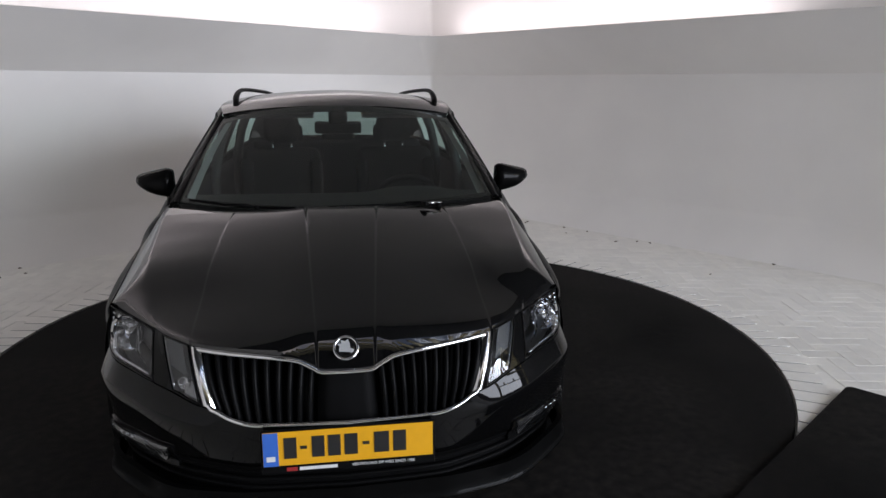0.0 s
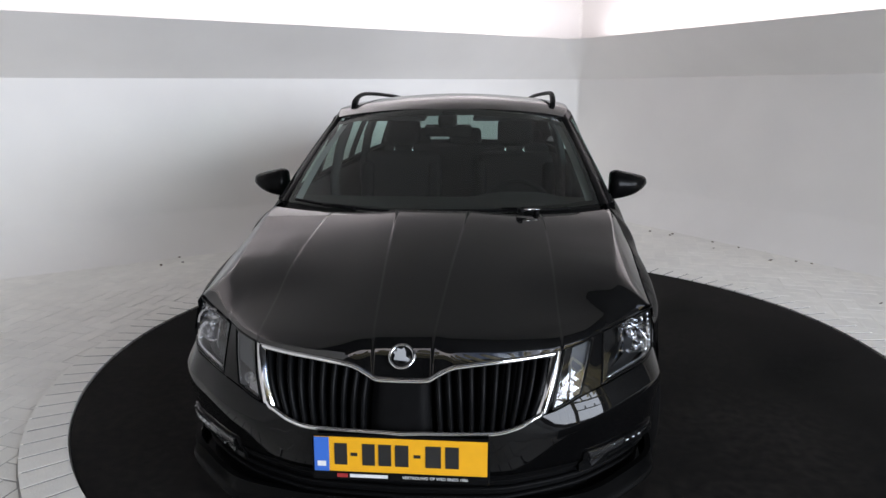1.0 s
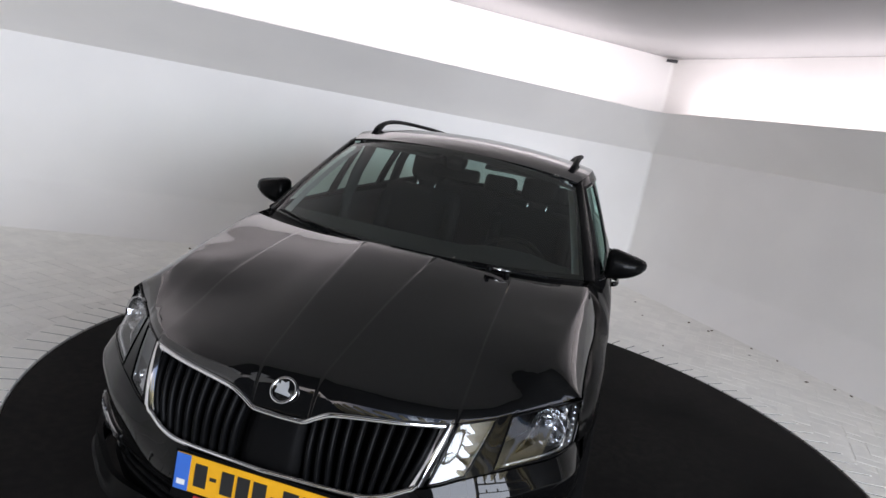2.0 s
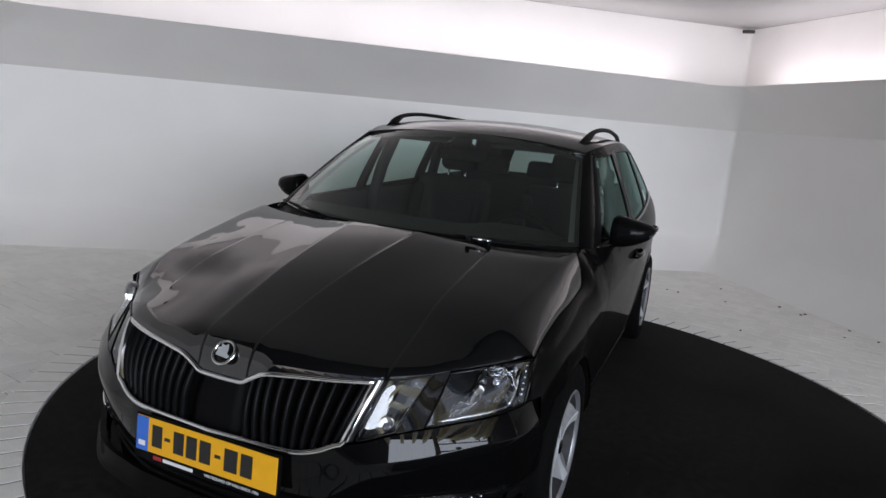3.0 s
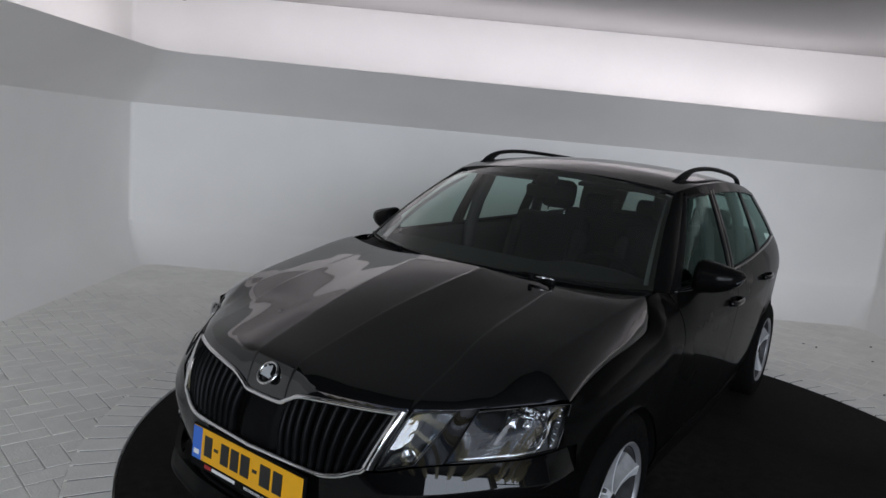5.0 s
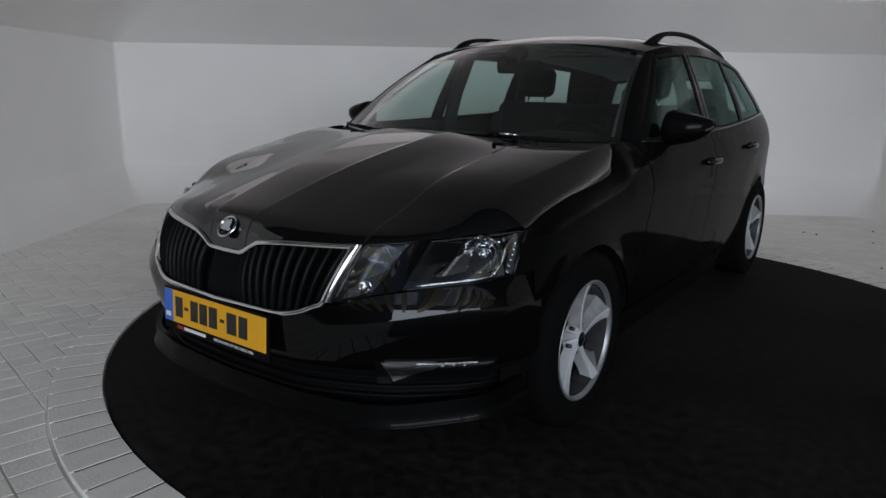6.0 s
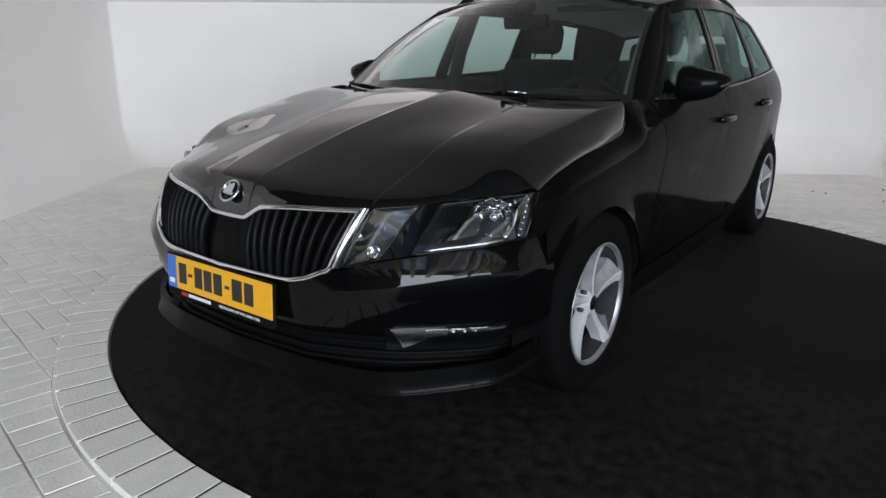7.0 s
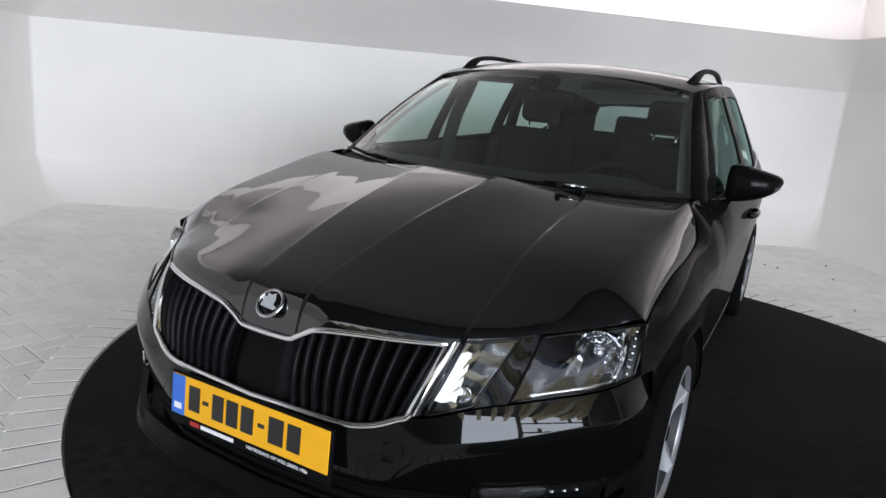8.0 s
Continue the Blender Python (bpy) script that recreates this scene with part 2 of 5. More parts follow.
def sheet(f, us, vs, skirt=0.0, out=None, closed=False):
    """A grid of f(u, v); skirt turns its border inwards; out: a point that its face looks away from."""
    bm = bmesh.new()
    g = [[bm.verts.new(f(u, v)) for v in vs] for u in us]
    n = len(us)
    for i in range(n if closed else n - 1):
        for j in range(len(vs) - 1):
            q = (g[i][j], g[(i + 1) % n][j], g[(i + 1) % n][j + 1], g[i][j + 1])
            try:
                bm.faces.new(q)
            except ValueError:
                pass
    bm.normal_update()
    if out is not None:
        o = Vector(out)
        if sum(fc.normal.dot(fc.calc_center_median() - o) * fc.calc_area() for fc in bm.faces) < 0:
            bmesh.ops.reverse_faces(bm, faces=bm.faces[:])
            bm.normal_update()
    if skirt:
        edges = [e for e in bm.edges if e.is_boundary]
        for e in edges:
            e.smooth = False
        ext = bmesh.ops.extrude_edge_only(bm, edges=edges)["geom"]
        nv = [x for x in ext if isinstance(x, bmesh.types.BMVert)]
        norm = {}
        for x in nv:
            link = [e.other_vert(x) for e in x.link_edges if e.other_vert(x) not in nv]
            norm[x] = (link[0].normal if link else x.normal).copy()
        for x in nv:
            x.co -= norm[x] * skirt
        bm.normal_update()
    return bm


def mirrored(bm):
    b2 = bm.copy()
    for v in b2.verts:
        v.co.x = -v.co.x
    bmesh.ops.reverse_faces(b2, faces=b2.faces[:])
    return b2


def pair(name, bm, mat, parent, label=""):
    """The part and its twin on the car's other side."""
    b2 = mirrored(bm)
    return part(name, bm, mat, parent, label), part(name, b2, mat, parent, label)


def steps(a, b, n):
    return [a + (b - a) * i / n for i in range(n + 1)]


def tube(path, ra, rb=None, n=10, up=(0, 0, 1), closed=False, taper=None, caps=True):
    """A swept oval along the points of path. ra across, rb along up."""
    rb = rb or ra
    bm = bmesh.new()
    rings = []
    m = len(path)
    for i, p in enumerate(path):
        p = Vector(p)
        a = Vector(path[(i - 1) % m] if closed or i > 0 else path[i])
        b = Vector(path[(i + 1) % m] if closed or i < m - 1 else path[i])
        d = (b - a).normalized()
        upv = up(i) if callable(up) else Vector(up)
        side = d.cross(upv).normalized()
        w = side.cross(d).normalized()
        k = taper(i / max(1, m - 1)) if taper else 1
        rings.append([bm.verts.new(p + side * (math.cos(2 * math.pi * j / n) * ra * k) + w * (math.sin(2 * math.pi * j / n) * rb * k)) for j in range(n)])
    for i in range(m if closed else m - 1):
        r, s = rings[i], rings[(i + 1) % m]
        for j in range(n):
            bm.faces.new((r[j], r[(j + 1) % n], s[(j + 1) % n], s[j]))
    if caps and not closed:
        bm.faces.new(rings[0][::-1]), bm.faces.new(rings[-1])
    bmesh.ops.recalc_face_normals(bm, faces=bm.faces[:])
    return bm


def lathe(profile, n=48, axis="X"):
    """Turns (radius, along) rows round an axis; a first or last radius of 0 closes it."""
    bm = bmesh.new()
    rings = []
    for r, h in profile:
        ring = []
        for j in range(n):
            a = 2 * math.pi * j / n
            c, s = r * math.cos(a), r * math.sin(a)
            ring.append(bm.verts.new((h, c, s) if axis == "X" else (c, h, s) if axis == "Y" else (c, s, h)))
        rings.append(ring)
    for a, b in zip(rings, rings[1:]):
        for j in range(n):
            bm.faces.new((a[j], a[(j + 1) % n], b[(j + 1) % n], b[j]))
    bmesh.ops.remove_doubles(bm, verts=bm.verts[:], dist=1e-5)
    bmesh.ops.recalc_face_normals(bm, faces=bm.faces[:])
    return bm


def box(sx, sy, sz, at=(0, 0, 0), bevel=0.0, seg=2, m=None):
    bm = bmesh.new()
    bmesh.ops.create_cube(bm, size=1, matrix=Matrix.Diagonal((sx, sy, sz, 1)))
    if bevel:
        bmesh.ops.bevel(bm, geom=bm.edges[:], offset=bevel, segments=seg, affect="EDGES", profile=0.5)
    bmesh.ops.transform(bm, matrix=Matrix.Translation(at) @ (m or Matrix.Identity(4)), verts=bm.verts[:])
    return bm


def joined(*bms):
    out = bmesh.new()
    for b in bms:
        me = bpy.data.meshes.new("tmp")
        b.to_mesh(me)
        b.free()
        out.from_mesh(me)
        bpy.data.meshes.remove(me)
    return out


# ---- the booth ----
def placed(ob, m):
    ob.matrix_world = m
    return ob


R_CORNER = 0.04
SKEW = (1.15, 1.45, 0.70, 0.70)         # the fascia leans unevenly at its two far corners


def outline(inset, skew):
    """The booth's inner outline at a distance from its walls, open towards the hall, with rounded corners."""
    r = R_CORNER + 0.35 * max(0.0, inset)
    il, ir = inset * skew[0], inset * skew[2]
    pts = [(U0 + inset, V0)]
    for cx, cy, a0 in ((U0 + il + r, V1 - inset * skew[1] - r, 180), (U1 - ir - r, V1 - inset * skew[3] - r, 90)):
        for k in range(9):
            a = radians(a0 - 90 * k / 8)
            pts.append((cx + r * math.cos(a), cy + r * math.sin(a)))
    pts.append((U1 - inset * 0.94, V0))
    return pts


def wall_run(name, profile, mat, label, category, skew=(1.0, 1.06, 0.94, 1.06)):
    """A shell along the booth's outline; profile rows: inset, height."""
    rows = [[(x, y, z) for x, y in outline(i, skew)] for i, z in profile]
    idx = list(range(len(rows[0])))
    bm = sheet(lambda a, b: rows[b][a], idx, list(range(len(profile))))
    for e in bm.edges:
        if len(e.link_faces) == 2 and e.calc_face_angle(0) > 0.45:
            e.smooth = False
    ob = part(name, bm, mat)
    placed(ob, booth)
    return tagged(ob, label, category, kind="structure")


wall_run("wall_booth", [(CHAMFER * (1 - math.sin(a)) * 0.45 + CHAMFER * (1 - a / 1.5708) * 0.55, FLOOR + 0.39 * (1 - math.cos(a)) * 0.45 + 0.39 * a / 1.5708 * 0.55) for a in [1.5708 * k / 10 for k in range(11)]] + [(0.0, BAND_Z), (0, BAND_Z + 0.05), (-0.12, BAND_Z + 0.05), (-0.12, FLOOR), (CHAMFER, FLOOR - 0.01)], WALL, "white painted studio wall with a coved foot", "wall")
wall_run("wall_upper", [(0.0, BAND_Z + 0.05), (0.0, CEIL), (-0.12, CEIL), (-0.12, BAND_Z + 0.052), (0.0, BAND_Z + 0.052)], WALL, "white wall strip washed by the cove lighting", "wall")
wall_run("fascia_cove", [(0.0, BAND_Z), (LIP_IN - 0.01, LIP_Z), (LIP_IN, LIP_Z + 0.012), (LIP_IN - 0.02, LIP_Z + 0.018), (LIP_IN - 0.04, LIP_Z - 0.004), (0.0, BAND_Z + 0.03)], WALL, "leaning white fascia that hides the cove lighting", "fascia", SKEW)

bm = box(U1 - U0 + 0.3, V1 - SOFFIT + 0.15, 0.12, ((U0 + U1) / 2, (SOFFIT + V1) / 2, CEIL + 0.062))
tagged(placed(part("ceiling", bm, CEILING, shade=False), booth), "ceiling in a grey dimmed below the walls, washed by cove light", "ceiling", kind="structure")

# booth front at the wide hall opening: unseen header, near black to hide its reflection
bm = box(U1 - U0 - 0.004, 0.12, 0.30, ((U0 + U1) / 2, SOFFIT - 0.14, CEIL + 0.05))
tagged(placed(part("wall_entrance", bm, HALL_WALL, shade=False), booth), "unseen near-black edge beam of the booth ceiling towards the hall", "wall", kind="structure")

# unseen wall added to keep window daylight off the right-hand wall
bm = box(U1 - LIGHT_BLOCK + 0.12, 0.12, 2.35 - FLOOR, ((LIGHT_BLOCK + U1 + 0.12) / 2, V0 - 0.062, (2.35 + FLOOR) / 2 - 0.002))
tagged(placed(part("wall_light_block", bm, WALL, shade=False), booth), "unseen white wall added to block window light from the right-hand wall", "wall", kind="structure")

# the unseen hall behind, its dimness painted in: floor, walls, roof, beams, window band
HV0, HU0, HU1, HZ = -10.0, -8.5, 9.0, 5.6
HVN = SOFFIT + 0.02
bm = joined(box(HU1 - HU0, V_BRICK - HV0, 0.1, ((HU0 + HU1) / 2, (HV0 + V_BRICK) / 2, FLOOR - 0.054)), box(U0 - HU0, HVN - V_BRICK, 0.1, ((HU0 + U0) / 2, (HVN + V_BRICK) / 2, FLOOR - 0.054)), box(HU1 - U1, HVN - V_BRICK, 0.1, ((HU1 + U1) / 2, (HVN + V_BRICK) / 2, FLOOR - 0.054)))
tagged(placed(part("floor_hall", bm, HALL_FLOOR, shade=False), booth), "grey concrete floor of the hall", "floor", kind="structure")
WU0, WU1 = -0.6, 8.2
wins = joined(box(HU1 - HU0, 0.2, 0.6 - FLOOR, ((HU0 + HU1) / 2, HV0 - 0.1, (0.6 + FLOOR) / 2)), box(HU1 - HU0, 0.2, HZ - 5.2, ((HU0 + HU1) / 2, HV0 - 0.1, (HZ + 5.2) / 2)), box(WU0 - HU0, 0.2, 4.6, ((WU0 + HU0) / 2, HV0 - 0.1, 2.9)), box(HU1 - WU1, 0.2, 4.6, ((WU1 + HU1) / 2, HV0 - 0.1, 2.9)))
tagged(placed(part("wall_hall_south", wins, HALL_WALL, shade=False), booth), "unseen near-black hall wall with a window band", "wall", kind="structure")
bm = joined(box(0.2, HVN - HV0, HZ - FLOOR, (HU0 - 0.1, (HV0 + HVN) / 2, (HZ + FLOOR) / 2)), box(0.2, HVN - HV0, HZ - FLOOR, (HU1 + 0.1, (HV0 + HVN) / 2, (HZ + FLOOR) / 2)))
tagged(placed(part("wall_hall_sides", bm, HALL_WALL, shade=False), booth), "unseen near-black side walls of the hall", "wall", kind="structure")
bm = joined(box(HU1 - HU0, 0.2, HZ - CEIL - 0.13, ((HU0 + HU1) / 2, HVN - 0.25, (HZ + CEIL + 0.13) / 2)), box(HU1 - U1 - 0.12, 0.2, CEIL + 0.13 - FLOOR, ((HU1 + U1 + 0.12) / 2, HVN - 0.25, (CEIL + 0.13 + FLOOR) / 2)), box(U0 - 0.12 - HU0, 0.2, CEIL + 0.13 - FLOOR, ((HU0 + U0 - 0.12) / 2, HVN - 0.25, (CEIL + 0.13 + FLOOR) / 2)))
tagged(placed(part("wall_hall_north", bm, HALL_WALL, shade=False), booth), "unseen near-black hall wall above the booth opening", "wall", kind="structure")
bm = joined(box(HU1 - HU0 + 0.4, 1.8, 0.15, ((HU0 + HU1) / 2, HV0 + 0.7, HZ + 0.08)), box(HU1 - HU0 + 0.4, HVN + 4.4, 0.15, ((HU0 + HU1) / 2, (HVN - 4.4) / 2, HZ + 0.08)))
tagged(placed(part("ceiling_hall", bm, HALL_WALL, shade=False), booth), "unseen near-black roof deck of the hall", "ceiling", kind="structure")
for k in range(13):
    beam = thing("roof_beam", "cream painted steel roof beam", "beam", "roof beams of the hall", at=booth @ Vector((-6.3 + 1.15 * k, -7.1, 4.7)))
    beam.rotation_euler = (0, 0, ROOM)
    part("web", box(0.05, 5.4, 0.5), BEAM, beam, shade=False)
    part("flange", box(0.3, 5.4, 0.04, (0, 0, 0.272)), BEAM, beam, shade=False)
    part("flange", box(0.3, 5.4, 0.04, (0, 0, -0.272)), BEAM, beam, shade=False)
rl = thing("window_2", "long translucent roof light in the hall", "roof light", kind="structure", at=booth @ Vector(((HU0 + HU1) / 2, -6.4, HZ + 0.08)))
rl.rotation_euler = (0, 0, ROOM)
rp = part("pane", box(HU1 - HU0, 4.0, 0.01), WINDOW_GLASS, rl, shade=False)
rp.visible_shadow = False
win = thing("window_1", "wide hall window in a light frame", "window", kind="structure", at=booth @ Vector(((WU0 + WU1) / 2, HV0 - 0.1, 2.9)))
win.rotation_euler = (0, 0, ROOM)
pane = part("pane", box(WU1 - WU0 - 0.02, 0.01, 4.56), WINDOW_GLASS, win, shade=False)
pane.visible_shadow = False
for k in range(6):
    part("mullion", box(0.06, 0.08, 4.56, (-3.64 + 1.456 * k, 0.05, 0)), BEAM, win, shade=False)

# steel columns and a rail before the window band
for k in range(2):
    col = thing("steel_column", "cream painted steel column of the hall", "column", "columns along the hall windows", at=booth @ Vector((3.2 + 4.2 * k, -7.3, FLOOR)))
    col.rotation_euler = (0, 0, ROOM)
    part("web", box(0.03, 0.2, 4.4, (0, 0, 2.2)), BEAM, col, shade=False)
    part("flange", box(0.2, 0.03, 4.4, (0, -0.116, 2.2)), BEAM, col, shade=False)
    part("flange", box(0.2, 0.03, 4.4, (0, 0.116, 2.2)), BEAM, col, shade=False)
for z in (1.75, 3.1):
    rail = thing("steel_rail", "cream painted steel rail between the hall columns", "rail", "rails along the hall windows", at=booth @ Vector((5.3, -7.3, z)))
    rail.rotation_euler = (0, 0, ROOM)
    part("bar", box(4.0, 0.08, 0.16), BEAM, rail, shade=False)
    for k in range(3):
        part("cleat", box(0.10, 0.10, 0.5, (-1.2 + 1.1 * k, 0, 0.33)), BEAM, rail, shade=False)

# ---- the car: nose towards -y, x to its own left, ground at z = 0 ----
car = thing("car", "black estate car with roof rails on a round turntable mat", "car")
MID = (0, 2.3, 0.6)

# plan outline at bumper height: key, x, y
PLAN = pchip([(0, 0, 0.015), (0.30, 0.30, 0.035), (0.43, 0.425, 0.078), (0.60, 0.575, 0.155), (0.75, 0.69, 0.25), (0.90, 0.796, 0.365), (1.05, 0.853, 0.505), (1.25, 0.890, 0.70), (1.5, 0.903, 0.95),
              (2.0, 0.905, 1.45), (3.0, 0.908, 2.45), (4.0, 0.870, 3.45), (4.5, 0.816, 3.95), (4.85, 0.742, 4.30), (5.1, 0.63, 4.50), (5.4, 0.45, 4.62), (5.85, 0, 4.65)])
# widest half-width by y
WIDE = pchip([(0.30, 0.735), (0.365, 0.796), (0.505, 0.853), (0.70, 0.890), (0.95, 0.903), (1.45, 0.905), (2.45, 0.908), (3.0, 0.896), (3.45, 0.870), (3.95, 0.816), (4.30, 0.742), (4.45, 0.70)])
# top edge of the side: bonnet shut line, then belt line: y, x, z
EDGE = pchip([(0.46, 0.822, 0.736), (0.53, 0.822, 0.757), (0.65, 0.819, 0.789), (0.81, 0.823, 0.823), (1.0, 0.832, 0.848), (1.12, 0.832, 0.868), (1.18, 0.818, 0.902), (1.22, 0.797, 0.942), (1.25, 0.776, 0.964), (1.36, 0.772, 0.976), (1.45, 0.812, 0.968), (1.6, 0.845, 0.968), (2.4, 0.852, 0.985), (3.2, 0.816, 1.012), (3.9, 0.744, 1.04), (4.4, 0.65, 1.045)])
# roof side edge: y, x, z
ROOF = pchip([(1.95, 0.614, 1.355), (2.2, 0.656, 1.394), (2.6, 0.664, 1.410), (3.2, 0.620, 1.392), (3.8, 0.560, 1.350), (4.2, 0.51, 1.300), (4.42, 0.48, 1.24)])
# bonnet's front edge over grille and lamps: key, x, y, z
FRONT = pchip([(0, 0, 0.062, 0.660), (0.08, 0.076, 0.063, 0.662), (0.115, 0.105, 0.066, 0.678), (0.17, 0.16, 0.070, 0.704), (0.30, 0.32, 0.105, 0.716), (0.42, 0.465, 0.168, 0.719), (0.45, 0.485, 0.182, 0.720), (0.58, 0.585, 0.275, 0.727), (0.65, 0.627, 0.325, 0.731), (1.0, 0.822, 0.53, 0.757)])
# bumper's upper edge under grille and lamps: key, z
BUMP_TOP = pchip([(0, 0.505), (0.27, 0.507), (0.35, 0.522), (0.41, 0.548), (0.45, 0.555), (0.58, 0.588), (0.65, 0.598), (1.0, 0.625), (1.3, 0.63)])
# bumper's upright profile: z, inset from the plan outline
PROFILE = pchip([(0.15, 0.03), (0.20, 0.02), (0.25, 0.028), (0.345, 0.026), (0.365, 0.008), (0.45, 0.001), (0.50, 0.0), (0.54, 0.003), (0.60, 0.018), (0.64, 0.034), (0.72, 0.07)])
YF, YR, ZW, ARCH = 0.875, 3.56, 0.312, 0.345


def plan_normal(s):
    a, b = PLAN(max(0, s - 0.02)), PLAN(s + 0.02)
    if s < 0.02:
        return Vector((0, -1, 0))
    t = Vector((b[0] - a[0], b[1] - a[1], 0)).normalized()
    return Vector((t.y, -t.x, 0))


def shoulder(s):
    """Height of the crease under grille and lamps."""
    return min(lerp(0.492, 0.552, clamp((s - 0.42) / 0.42)), BUMP_TOP(s)[0] - 0.02)


def nose(s, z, out=0.0):
    """Bumper skin; negative s is the car's right side."""
    p, n = PLAN(abs(s)), plan_normal(abs(s))
    zc = shoulder(abs(s))
    k = smooth(0.34, 0.50, abs(s)) * (1 - smooth(0.95, 1.11, abs(s)))
    bulge = 0.022 * k * (clamp(1 - (z - zc) / 0.10) if z > zc else 1 - smooth(0.0, 0.15, zc - z))
    q = Vector((p[0], p[1], z)) - n * (PROFILE(z)[0] - bulge - out)
    if s < 0:
        q.x = -q.x
    return q


def front_edge(s):
    p = Vector(FRONT(abs(s)))
    if s < 0:
        p.x = -p.x
    return p


def mask(s, w, out=0.0):
    """Grille and lamp band between bumper and bonnet."""
    a, b = nose(abs(s), BUMP_TOP(abs(s))[0]), front_edge(abs(s))
    n = plan_normal(abs(s)) * 0.85 + Vector((0, 0, 0.4))
    q = a.lerp(b, w) + n * (lerp(0.013, 0.003, smooth(0.40, 0.50, abs(s))) * 4 * w * (1 - w) + out)
    if s < 0:
        q.x = -q.x
    return q


def side(y, z, out=0.0):
    """Flank of the car."""
    xm = WIDE(y)[0]
    ex, ez = EDGE(y)
    k = clamp((z - 0.60) / (ez - 0.60), 0, 1.02)
    x = xm - (xm - ex) * k ** 4.6
    zl = 0.785 + 0.020 * (y - 1.0)
    under = smooth(0.50, 0.80, y) * (1 - smooth(3.8, 4.4, y))
    x -= under * 0.115 * math.sqrt(max(0.0, zl - z) ** 2 + 0.0004) - under * 0.0023
    x -= 0.030 * clamp((0.42 - z) / 0.25) ** 1.5
    if z < zl:
        x -= 0.006 * smooth(0.75, 1.25, y) * (1 - math.exp(-(zl - z) / 0.025)) * math.exp(-(zl - z) / 0.16)
    for yc in (YF, YR):
        r = math.hypot(y - yc, z - ZW)
        if r < ARCH + 0.2:
            x += (0.012 * (1.0 if y > yc - 0.2 else smooth(0.60, 0.70, z)) + (0.045 if y > yc else 0.0) * clamp((0.62 - z) / 0.32) * smooth(0.22, 0.40, z)) * math.exp(-max(0, r - ARCH) / 0.035)
    x -= 0.018 * (1 - smooth(0.48, 0.66, y)) * clamp((z - 0.58) / 0.1) * clamp((ez - z) / 0.02)
    return Vector((x + out, y, z))


def arch_floor(y, low):
    for yc in (YF, YR):
        if abs(y - yc) < ARCH:
            return ZW + math.sqrt(ARCH ** 2 - (y - yc) ** 2)
    return low


# inner dark shell behind the shut lines
def shell(u, w):
    y = lerp(0.45, 4.3, u)
    ez = EDGE(y)[1]
    z = lerp(max(0.24, arch_floor(y, 0.24)), ez - 0.01, w)
    return side(y, z, -0.028)


ARCH_U = [0.5 - 0.5 * math.cos(math.pi * k / 24) for k in range(25)]


def arch_ys(yc):
    return [yc - ARCH + 0.0008 + (2 * ARCH - 0.0016) * u for u in ARCH_U]


us = sorted(set([(y - 0.45) / 3.85 for y in steps(0.45, YF - ARCH, 4) + arch_ys(YF) + steps(YF + ARCH, YR - ARCH, 24) + arch_ys(YR) + steps(YR + ARCH, 4.3, 6)]))
pair("inner_shell", sheet(shell, us, steps(0, 1, 14), out=MID), VOID, car)

# bonnet: a crowned core with two long creases, an outer ridge, and a roll down to the shut line
RIDGE = pchip([(0.33, 0.632, 0.738), (0.42, 0.660, 0.796), (0.50, 0.684, 0.832), (0.62, 0.708, 0.866), (0.9, 0.738, 0.920), (1.2, 0.768, 0.967), (1.26, 0.772, 0.970)])
RIM = pchip([(FRONT(k)[1], FRONT(k)[0], FRONT(k)[2]) for k in (0.30, 0.45, 0.58, 0.65, 0.8, 0.9, 1.0)] + [(y, EDGE(y)[0], EDGE(y)[1]) for y in (0.65, 0.81, 1.0, 1.12, 1.18, 1.22, 1.25, 1.3)])


def core(s, w):
    f = front_edge(abs(s))
    q = f.x / 0.822
    rx, ry, rz = 0.770 * q, 1.035 + 0.210 * q ** 2.2, 0.966 + 0.004 * q ** 2
    nose_k = 0.11 * (1 - smooth(0.12, 0.95, q)) + 0.03
    g = nose_k * (1 - math.exp(-w / 0.018)) + (1 - nose_k) * (0.42 * w + 0.58 * (1 - (1 - w) ** 1.55)) if w < 1 else 1.0
    xe = EDGE(lerp(0.53, 1.245, w))[0] - 0.004
    x = lerp(f.x, rx, w) + (xe - lerp(0.822, 0.770, w)) * q ** 3
    flat = max(f.z, 0.714 - 0.004 * smooth(0.0, 0.3, 0.3 - f.x))
    z = lerp(flat, rz, g) - (flat - f.z) * math.exp(-w / 0.018)
    a = lerp(0.088, 0.162, w)
    if x < 0.088:
        x *= a / 0.088
    elif x < 0.42:
        x = lerp(a, 0.42, (x - 0.088) / 0.332)
    z += smooth(0.0, 0.06, w) * (lerp(0.018, 0.032, smooth(0.0, 0.5, w)) * (1.0 - 0.03 * (x / a) ** 2 if x < a else 0.97 * (1 - clamp((x - a) / 0.48)) ** 2))
    return Vector((x, lerp(f.y, ry, w), z))


def core_height(x, y):
    """Height of the core over a point of the plan."""
    lo, hi = 0.0, 1.0
    for _ in range(18):
        w = (lo + hi) / 2
        k0, k1 = 0.0, 1.0
        for _ in range(18):
            k = (k0 + k1) / 2
            k0, k1 = (k, k1) if core(k, w).x < x else (k0, k)
        lo, hi = (w, hi) if core(k0, w).y < y else (lo, w)
    return core(k0, w).z


LIFT = pchip([(y, RIDGE(y)[1] - core_height(RIDGE(y)[0], y)) for y in (0.40, 0.5, 0.6, 0.75, 0.9, 1.05, 1.16)])


